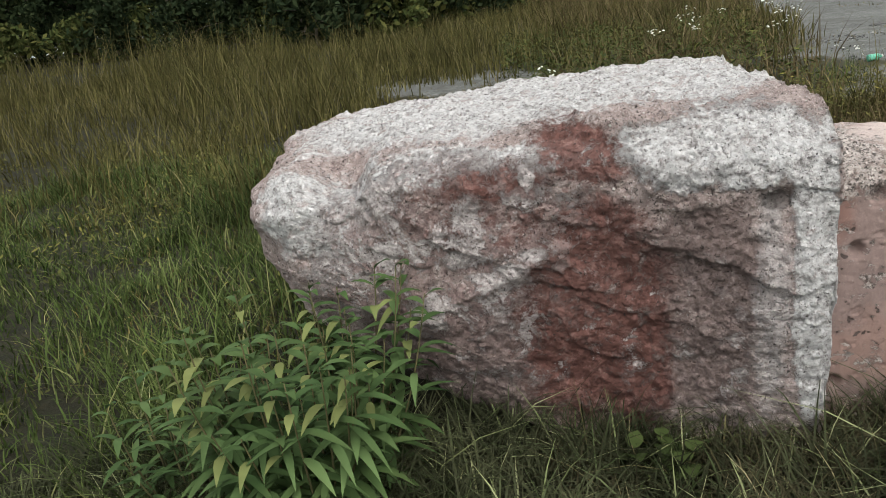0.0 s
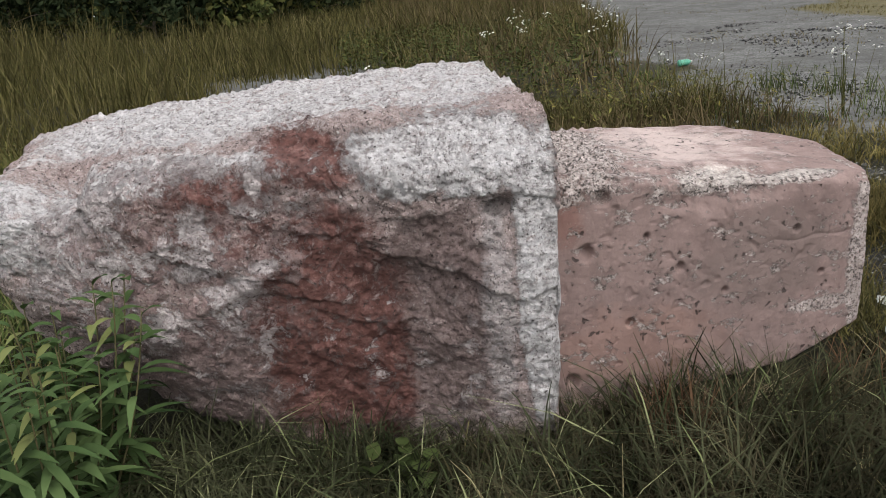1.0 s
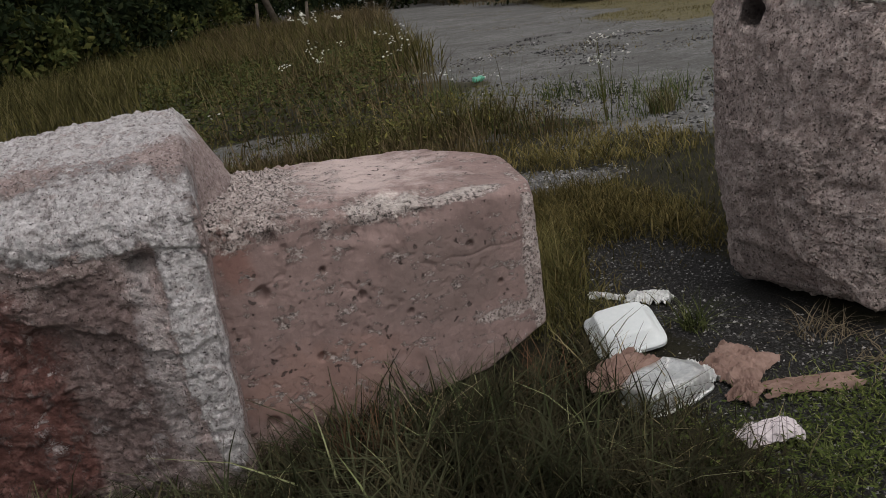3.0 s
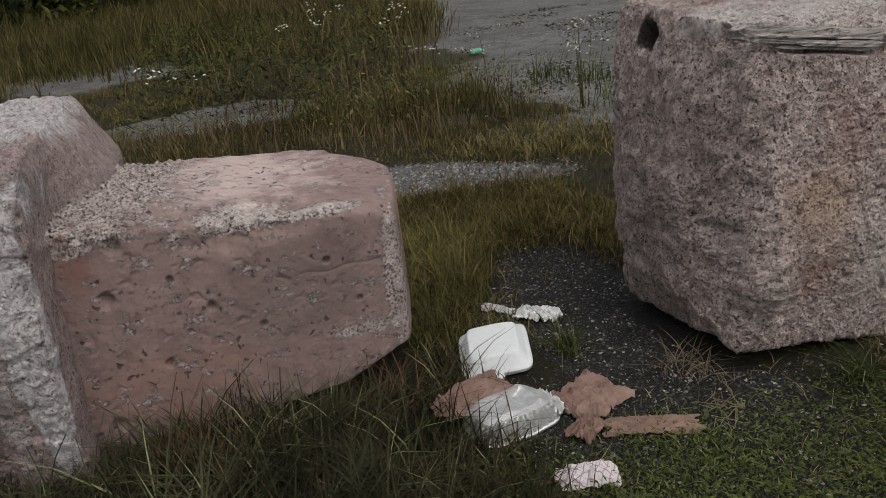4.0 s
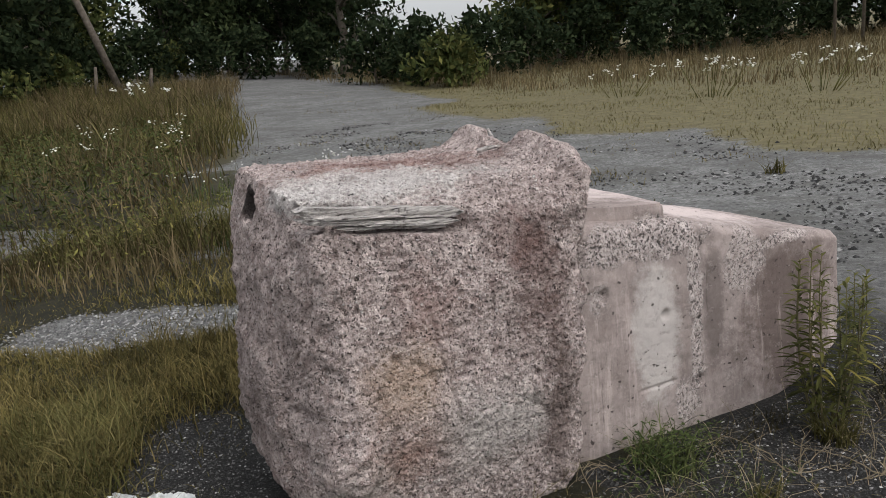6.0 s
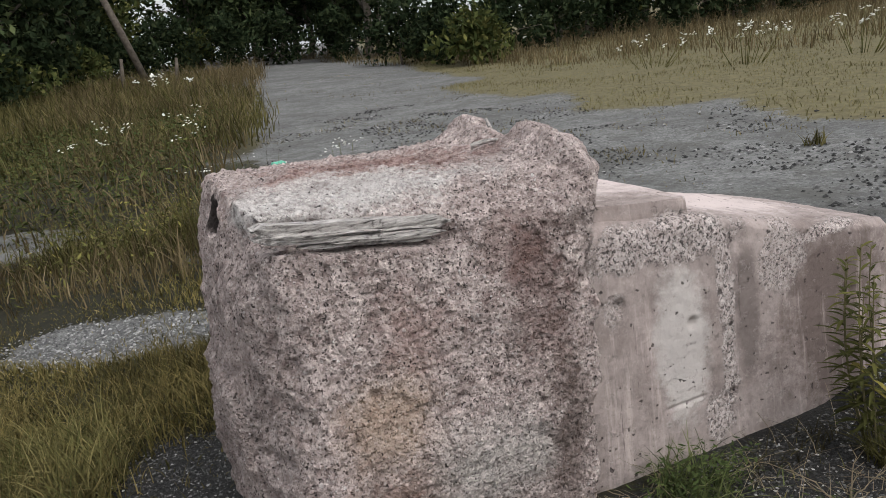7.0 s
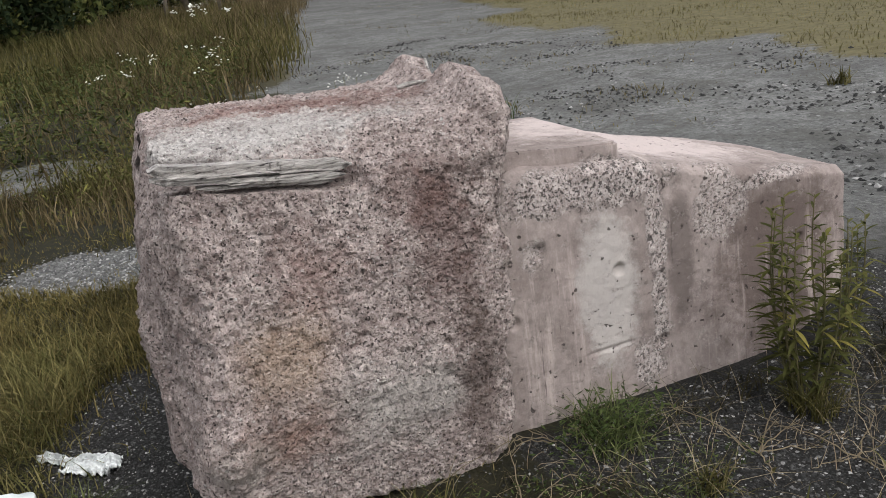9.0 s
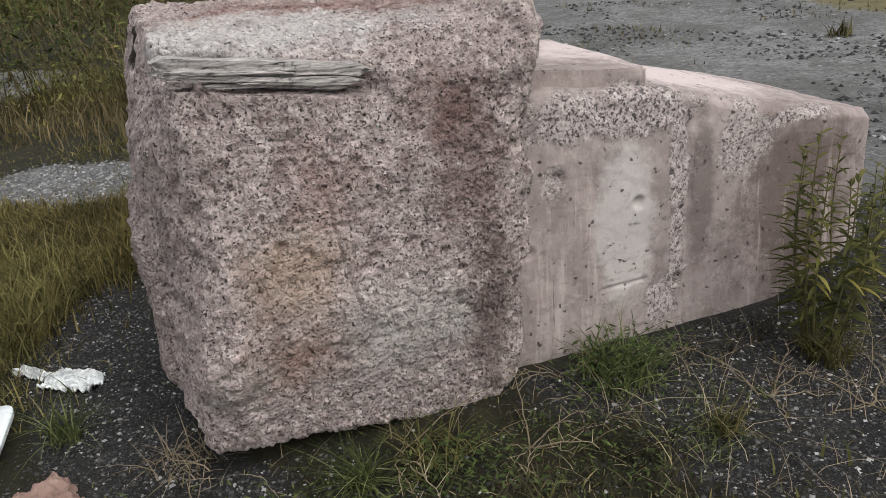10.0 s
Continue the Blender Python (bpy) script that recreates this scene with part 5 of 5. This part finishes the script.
# ---- loose gravel ----
def pebbles(n, area, keep, lo, hi, seed, name, label, mat):
    x, y, r = scatter(n, *area, keep, seed)
    n = len(x)
    size = lo + (hi - lo) * r.random(n) ** 2.5
    ico = np.array([(1, 0, 0), (-1, 0, 0), (0, 1, 0), (0, -1, 0), (0, 0, 1), (0, 0, -1)], float)
    tri = np.array([(0, 2, 4), (2, 1, 4), (1, 3, 4), (3, 0, 4), (2, 0, 5), (1, 2, 5), (3, 1, 5), (0, 3, 5)])
    v = ico[None] * size[:, None, None] * (1 + 0.9 * (r.random((n, 6, 1)) - 0.5)) * np.stack([r.uniform(0.7, 1.3, n), r.uniform(0.7, 1.3, n), r.uniform(0.45, 0.8, n)], 1)[:, None]
    a = r.random(n) * 6.28
    c, s = np.cos(a)[:, None], np.sin(a)[:, None]
    vx, vy = v[:, :, 0] * c - v[:, :, 1] * s, v[:, :, 0] * s + v[:, :, 1] * c
    v = np.stack([vx + x[:, None], vy + y[:, None], v[:, :, 2] + (rise(x, y) + 0.15 * size)[:, None]], 2).reshape(-1, 3)
    f = (np.arange(n)[:, None, None] * 6 + tri[None]).reshape(-1, 3)
    lone(name, v, f, mat, label, "gravel", kind="stuff", smooth=False)


pebbles(120000, (2.3, 6.3, 0.85, 3.4), lambda x, y: 0.10 + 0.90 * gravel_at(x, y), 0.0025, 0.0085, 61, "gravel_stones", "loose grey and white gravel stones", PEBBLE)
pebbles(14000, (2.0, 4.2, 4.2, 5.8), lambda x, y: gravel_at(x, y), 0.006, 0.016, 64, "gravel_stones", "coarse grey gravel behind the piers", DRYSTONE)
pebbles(34000, (3.5, 13.5, 3.0, 17), lambda x, y: gravel_at(x, y) * step(-0.2, 0.4, fbm(np.stack([x, y, 0 * x], 1), 0.9, 3, 2)), 0.006, 0.030, 67, "gravel_stones", "scattered stones on the gravel lot", PEBBLE)


# ---- leafy plants ----
def leaf(base, direction, length, width, fold=0.25, droop=0.5, n=6):
    """A pointed leaf with a folded midrib."""
    d = np.asarray(direction, float)
    d = d / (np.linalg.norm(d) + 1e-9)
    side = np.cross(d, (0, 0, 1.0))
    side /= np.linalg.norm(side) + 1e-9
    up = np.cross(side, d)
    t = np.linspace(0, 1, n)[:, None]
    mid = np.asarray(base) + d * length * t - np.array((0, 0, 1.0)) * droop * length * t ** 2
    half = width * 0.5 * np.sin(np.pi * np.clip(t, 0.02, 0.985) ** 0.8)
    v = np.concatenate([mid - side * half + up * half * fold, mid, mid + side * half + up * half * fold], 1).reshape(-1, 3)
    f = [[3 * i + j, 3 * i + j + 1, 3 * i + j + 4, 3 * i + j + 3] for i in range(n - 1) for j in (0, 1)]
    return v, f


def join(pieces):
    vs, fs, at = [], [], 0
    for v, f in pieces:
        vs.append(v)
        fs += [[i + at for i in q] for q in f]
        at += len(v)
    return np.concatenate(vs), fs


def leafy_plant(name, base, stems, height, spread, per, length, width, mat, label, category, seed, droop=0.5, lift=0.35, group=""):
    r = np.random.default_rng(seed)
    plant = thing(name, base, label, category, group)
    for _ in range(stems):
        a, rad = r.random() * 6.28, spread * math.sqrt(r.random())
        foot = np.array(base) + [0.35 * rad * math.cos(a), 0.35 * rad * math.sin(a), -0.01]
        h = height * r.uniform(0.65, 1.1)
        tip = foot + [0.65 * rad * math.cos(a), 0.65 * rad * math.sin(a), h]
        t = np.linspace(0, 1, 8)[:, None]
        path = foot + (tip - foot) * t + np.array([math.cos(a), math.sin(a), 0]) * 0.05 * h * np.sin(t * 3.1)
        v, f = rod(path, np.linspace(0.0045, 0.0018, 8), 5)
        stem = part("stem", v, f, STEM, plant)
        pieces = []
        for k in range(per):
            u = 0.15 + 0.85 * (k + r.random()) / per
            at = path[0] + (tip - foot) * u + np.array([math.cos(a), math.sin(a), 0]) * 0.05 * h * math.sin(u * 3.1)
            b = k * 2.4 + r.normal(0, 0.3)
            tilt = lift + 0.9 * max(0, u - 0.75) * 3
            size = length * (1.05 - 0.55 * max(0, u - 0.6) / 0.4) * r.uniform(0.75, 1.15)
            pieces.append(leaf(at, (math.cos(b), math.sin(b), tilt + r.normal(0, 0.15)), size, width * r.uniform(0.8, 1.2), 0.25, droop * r.uniform(0.6, 1.3)))
        v, f = join(pieces)
        part("leaves", v, f, mat, stem)
    return plant


leafy_plant("goldenrod", (-0.53, 2.0, 0.0), 46, 0.68, 0.40, 19, 0.17, 0.030, LEAF, "dense goldenrod clump with long pointed green leaves", "plant", 71, 0.55, 0.3)
leafy_plant("goldenrod", (-0.98, 2.10, 0.0), 12, 0.46, 0.26, 14, 0.14, 0.022, LEAF, "smaller goldenrod clump growing in grass", "plant", 72, 0.5, 0.35)
leafy_plant("goldenrod", (5.10, 1.58, 0.0), 9, 0.78, 0.15, 40, 0.10, 0.014, LEAFDARK, "tall yellowing goldenrod beside the grey pier", "plant", 73, 0.35, 0.35)
leafy_plant("goldenrod", (5.36, 1.72, 0.0), 5, 0.62, 0.12, 36, 0.09, 0.012, LEAFDARK, "narrow goldenrod growing in gravel", "plant", 74, 0.35, 0.35)
leafy_plant("dock_weed", (0.50, 2.02, 0.0), 5, 0.14, 0.14, 4, 0.11, 0.055, GRASSLEAF, "broad-leaved weed at the pier's foot", "weed", 75, 0.4, 0.6)
leafy_plant("dock_weed", (0.16, 1.72, 0.0), 4, 0.10, 0.12, 4, 0.09, 0.045, GRASSLEAF, "low broad-leaved weed in grass", "weed", 76, 0.4, 0.6)


def tuft(name, base, n, tall, wide, bend, mat, label, category, seed, spread=0.05, group=""):
    r = np.random.default_rng(seed)
    a = r.random(n) * 6.28
    d = spread * np.sqrt(r.random(n))
    v, f = blades(base[0] + d * np.cos(a), base[1] + d * np.sin(a), tall * r.uniform(0.5, 1.15, n), np.full(n, wide), bend, seed + 1, 5)
    return lone(name, v, f, mat, label, category, base, group)


for k, (x, y, n, tall, wide, bend, mat, label, spread) in enumerate((
        (2.72, 2.27, 90, 0.17, 0.005, 1.2, MOSS, "sprawling grass tuft beside the foam box", 0.05),
        (2.30, 2.60, 120, 0.22, 0.004, 0.9, MEADOW, "tall grass tuft at the pier's end", 0.12),
        (1.33, 1.98, 150, 0.28, 0.0045, 0.5, REDSTALK, "tuft of reddish seed stalks", 0.10),
        (1.52, 2.05, 90, 0.25, 0.005, 0.9, STRAW, "tuft of dead straw-coloured grass", 0.10),
        (3.50, 1.62, 110, 0.16, 0.004, 1.3, MOSS, "pale sprawling grass tuft before the pier", 0.04),
        (3.72, 1.62, 120, 0.15, 0.004, 1.0, TURF, "thin green tuft at the pier's foot", 0.10),
        (4.40, 1.72, 160, 0.20, 0.005, 1.1, MOSS, "green weedy tuft beside the pier", 0.12),
        (4.52, 1.36, 70, 0.12, 0.005, 1.0, MEADOW, "small brown-green tuft in gravel", 0.04),
        (5.05, 1.50, 140, 0.18, 0.005, 0.9, MEADOW, "dark tuft under the goldenrod", 0.08),
        (3.05, 1.95, 80, 0.12, 0.004, 1.2, STRAW, "dead roots and stalks under the pier", 0.10),
        (9.52, 5.64, 60, 0.22, 0.012, 0.8, MEADOW, "lone grass tuft on the gravel lot", 0.10),
        (5.30, 6.35, 150, 0.32, 0.008, 0.7, DRYGRASS, "yellowish grass tuft on gravel", 0.12),
        (2.0, 2.12, 60, 0.22, 0.004, 0.7, REDSTALK, "thin reddish stalks by the smooth face", 0.12))):
    tuft("grass_tuft", (x, y, 0.0), n, tall, wide, bend, mat, label, "grass tuft", 200 + 3 * k, spread, "grass tufts")


def dead_stalks(base, n, length, seed, label):
    r = np.random.default_rng(seed)
    plant = thing("dead_weed", base, label, "weed", "dead weeds")
    for _ in range(n):
        a, up = r.random() * 6.28, r.uniform(0.15, 0.9)
        t = np.linspace(0, 1, 9)[:, None]
        d = np.array([math.cos(a), math.sin(a), up])
        path = np.array(base) + d * length * r.uniform(0.5, 1.1) * t + np.array([0, 0, -0.35]) * length * t ** 2.2 + 0.012 * np.stack([vnoise(np.repeat(t, 3, 1) + a * 9, 4, k) for k in range(3)], 1)
        path[:, 2] = np.maximum(path[:, 2], 0.01)
        v, f = rod(path, np.linspace(0.0028, 0.0010, 9), 5)
        bits = [(v, f)] + [rod([path[k], path[k] + np.array([r.normal(0, 0.03), r.normal(0, 0.03), 0.03])], [0.0013, 0.0006], 4) for k in range(4, 9)]
        v, f = join(bits)
        part("stalk", v, f, STRAW, plant)


for k, (x, y, n, length, label) in enumerate(((4.75, 1.42, 9, 0.26, "pale dead weed stalks lying on gravel"), (3.98, 1.55, 8, 0.24, "dry branching stalks before the pier"), (3.62, 1.68, 7, 0.30, "thin upright dry weed before the pier"), (3.05, 1.66, 7, 0.20, "dead tangled stalks at the pier's corner"), (4.25, 1.82, 6, 0.34, "thin dry weed against the smooth concrete"), (4.98, 1.25, 6, 0.22, "scattered dead stalks on gravel"), (1.45, 2.02, 7, 0.3, "dark bare weed stalks by the concrete"))):
    dead_stalks((x, y, 0.0), n, length, 300 + k, label)


def daisy_plant(base, stems, height, spread, heads, seed, label, size=0.012):
    r = np.random.default_rng(seed)
    plant = thing("fleabane", base, label, "flower", "white wild flowers")
    for _ in range(stems):
        a, d = r.random() * 6.28, spread * math.sqrt(r.random())
        foot = np.array(base) + [0.4 * d * math.cos(a), 0.4 * d * math.sin(a), -0.01]
        tip = np.array(base) + [d * math.cos(a), d * math.sin(a), height * r.uniform(0.7, 1.1)]
        t = np.linspace(0, 1, 6)[:, None]
        v, f = rod(foot + (tip - foot) * t, np.linspace(0.004, 0.0015, 6) * size / 0.012, 4)
        v2, f2 = join([(v, f)] + [leaf(foot + (tip - foot) * u, (math.cos(b), math.sin(b), 0.6), 0.07, 0.012) for u, b in zip(r.uniform(0.1, 0.8, 7), r.random(7) * 6.28)])
        stem = part("stem", v2, f2, LEAFDARK, plant)
        for _ in range(heads):
            c = tip + r.normal(0, 0.05, 3) * [1, 1, 0.6]
            w = np.linspace(0, 2 * np.pi, 10, endpoint=False)
            rad = size * r.uniform(0.7, 1.2)
            tilt = r.normal(0, 0.4, 2)
            ring = lambda q, dz: np.stack([c[0] + q * np.cos(w), c[1] + q * np.sin(w), c[2] + dz + q * (tilt[0] * np.cos(w) + tilt[1] * np.sin(w))], 1)
            v, f = stack([ring(rad * 0.4, -0.3 * rad), ring(rad, 0.0), ring(rad * 0.45, 0.3 * rad)])
            part("flower_head", v, f, PETAL, stem)


for k, (x, y, stems, height, spread, heads, size, label) in enumerate((
        (4.90, 6.65, 8, 0.72, 0.22, 6, 0.012, "tall white fleabane on gravel"), (4.2, 11.6, 7, 0.9, 0.5, 5, 0.018, "white fleabane at the meadow's edge"),
        (4.1, 8.3, 7, 0.6, 0.5, 4, 0.011, "white fleabane among weeds"), (3.2, 12.5, 8, 0.9, 0.9, 5, 0.018, "white fleabane in tall grass"), (6.0, 24.0, 9, 1.1, 1.6, 6, 0.035, "patch of white flowers in reddish grass"),
        (16.0, 13.0, 12, 0.8, 1.0, 6, 0.028, "patch of white flowers by dry grass"), (17.0, 11.0, 12, 0.8, 1.2, 6, 0.028, "patch of white flowers by dry grass"), (15.6, 15.5, 9, 0.7, 1.0, 5, 0.028, "patch of white flowers by dry grass"),
        (20.5, 32.0, 10, 0.9, 2.5, 6, 0.05, "far patch of white flowers"), (1.2, 9.8, 5, 0.6, 0.5, 3, 0.018, "small white flowers by a stony patch"))):
    daisy_plant((x, y, float(rise(np.array([x * 1.0]), np.array([y * 1.0]))[0])), stems, height, spread, heads, 400 + k, label, size)


# ---- shrubs and trees ----
def leaf_cloud(centres, radii, n, size, r):
    """Leaf sprays spread over the outside of several lumps."""
    pick = r.integers(0, len(centres), n)
    d = r.normal(0, 1, (n, 3))
    d /= np.linalg.norm(d, axis=1)[:, None]
    c = np.asarray(centres)[pick] + d * (np.asarray(radii)[pick] * (0.55 + 0.5 * r.random(n)))[:, None]
    a = r.normal(0, 1, (n, 3))
    a /= np.linalg.norm(a, axis=1)[:, None]
    b = np.cross(a, r.normal(0, 1, (n, 3)))
    b /= np.linalg.norm(b, axis=1)[:, None]
    s = (size * r.uniform(0.5, 1.3, n))[:, None]
    v = np.stack([c - a * s, c - b * s * 0.45, c + a * s, c + b * s * 0.45], 1).reshape(-1, 3)
    f = np.arange(4 * n).reshape(n, 4)
    return v, f


def tree(base, height, width, n, size, seed, label, mat=None, category="tree"):
    r = np.random.default_rng(seed)
    b = np.array(base, float)
    plant = thing("tree" if category == "tree" else "shrub", base, label, category, "trees round the field" if category == "tree" else "shrubs round the field")
    t = np.linspace(0, 1, 9)[:, None]
    path = b + np.array([0, 0, height * 0.85]) * t + 0.03 * height * np.stack([vnoise(np.repeat(t, 3, 1) * 3 + seed, 1, k) for k in (0, 1)] + [np.zeros(9)], 1)
    v, f = rod(path, height * np.linspace(0.022, 0.006, 9), 7)
    trunk = part("trunk", v, f, BARK, plant)
    lumps, sizes = [], []
    for k in range(9):
        a = k * 2.4 + r.normal(0, 0.4)
        u = 0.22 + 0.7 * k / 8
        foot = path[int(u * 8)]
        reach = width * 0.5 * (1.05 - 0.55 * abs(u - 0.45) / 0.5) * r.uniform(0.55, 1.0)
        end = foot + [reach * math.cos(a), reach * math.sin(a), height * 0.12]
        v, f = rod([foot, (foot + end) / 2 + [0, 0, 0.03 * height], end], np.array([0.010, 0.006, 0.003]) * height, 5)
        part("limb", v, f, BARK, trunk)
        lumps += [end, foot * 0.5 + end * 0.5 + [0, 0, 0.05 * height]]
        sizes += [width * r.uniform(0.15, 0.26), width * r.uniform(0.14, 0.22)]
    lumps.append(path[-1])
    sizes.append(width * 0.2)
    v, f = leaf_cloud(lumps, sizes, n, size, r)
    part("crown", v, f, mat or TREELEAF, plant, smooth=False)
    return plant


models = [tree((0, 300 + 20 * k, 0), h, w, 3200, 0.22, 500 + k, "dark green broad-leaved tree at the field's edge", (TREELEAF, DARKLEAF, SHRUBLEAF, DARKLEAF)[k]) for k, (h, w) in enumerate(((9.0, 7.0), (11.0, 7.5), (7.5, 6.0), (12.5, 8.0)))]
bushes = [tree((30, 300 + 20 * k, 0), h, w, 1700, 0.17, 520 + k, "dense green shrub before the trees", (DARKLEAF, SHRUBLEAF)[k], "shrub") for k, (h, w) in enumerate(((3.0, 4.0), (2.2, 3.2)))]
r = np.random.default_rng(88)


def polar(deg, dist):
    x, y = 2.5 + dist * math.sin(radians(deg)), dist * math.cos(radians(deg))
    return x, y, float(rise(np.array([x]), np.array([y]))[0])


for k, deg in enumerate(np.arange(-46, 82, 1.9)):
    gap = min(abs(deg - 6.3) + 2.0, abs(deg - 24.3), abs(deg - 28.6))
    dist = 46 + 8 * math.sin(deg * 0.13) + r.uniform(-3, 4) + (8 if deg > 30 else 0)
    if gap > 3.5 or abs(deg - 14.5) < 3.2:
        x, y, z = polar(deg, dist)
        copy_thing(models[int(r.integers(0, 4))], pose(x, y, z - 0.1, 0, 0, r.uniform(0, 360)))
        x, y, z = polar(deg + 0.9, dist + 7)
        copy_thing(models[int(r.integers(1, 4))], pose(x, y, z - 0.1, 0, 0, r.uniform(0, 360)))
    x, y, z = polar(deg + r.uniform(-0.7, 0.7), dist - r.uniform(4, 7))
    if deg < 12 or k % 2 == 0 or abs(deg - 26.5) < 3.5:
        copy_thing(bushes[k % 2], pose(x, y, z - 0.1, 0, 0, r.uniform(0, 360)))
for ob in models + bushes:
    for child in ob.children_recursive:
        bpy.data.objects.remove(child)
    bpy.data.objects.remove(ob)

x, y, z = polar(5.9, 38)
v, f = rod([(x, y, z - 0.3), (x - 0.9, y, z + 3), (x - 1.9, y, z + 6.5)], [0.16, 0.15, 0.13], 10)
lone("utility_pole", v, f, BARK, "leaning grey wooden utility pole before trees", "pole", (x, y, z))
for k, (deg, dist, h) in enumerate(((53.0, 44, 7), (54.6, 44, 7.5), (43.2, 46, 5), (4.2, 36, 1.4), (7.6, 37, 1.2))):
    x, y, z = polar(deg, dist)
    v, f = rod([(x, y, z - 0.2), (x + 0.05, y, z + h * 0.5), (x + 0.15, y, z + h)], [0.09, 0.08, 0.06], 8)
    lone("bare_trunk", v, f, BARK, "thin bare pale trunk at the wood's edge", "tree trunk", (x, y, z), "bare trunks")
x, y, z = polar(37.4, 48)
sign = thing("sign", (x, y, z), "small white sign on a post by the trees", "sign")
v, f = rod([(x, y, z - 0.2), (x, y, z + 1.2)], [0.04, 0.04], 8)
part("post", v, f, BARK, sign)
v, f = stack([np.array([(x - 0.2, y - 0.06, z + 0.8), (x + 0.2, y - 0.06, z + 0.8), (x + 0.2, y - 0.06, z + 1.25), (x - 0.2, y - 0.06, z + 1.25)]), np.array([(x - 0.2, y - 0.03, z + 0.8), (x + 0.2, y - 0.03, z + 0.8), (x + 0.2, y - 0.03, z + 1.25), (x - 0.2, y - 0.03, z + 1.25)])])
part("board", v, f, PETAL, sign, smooth=False)
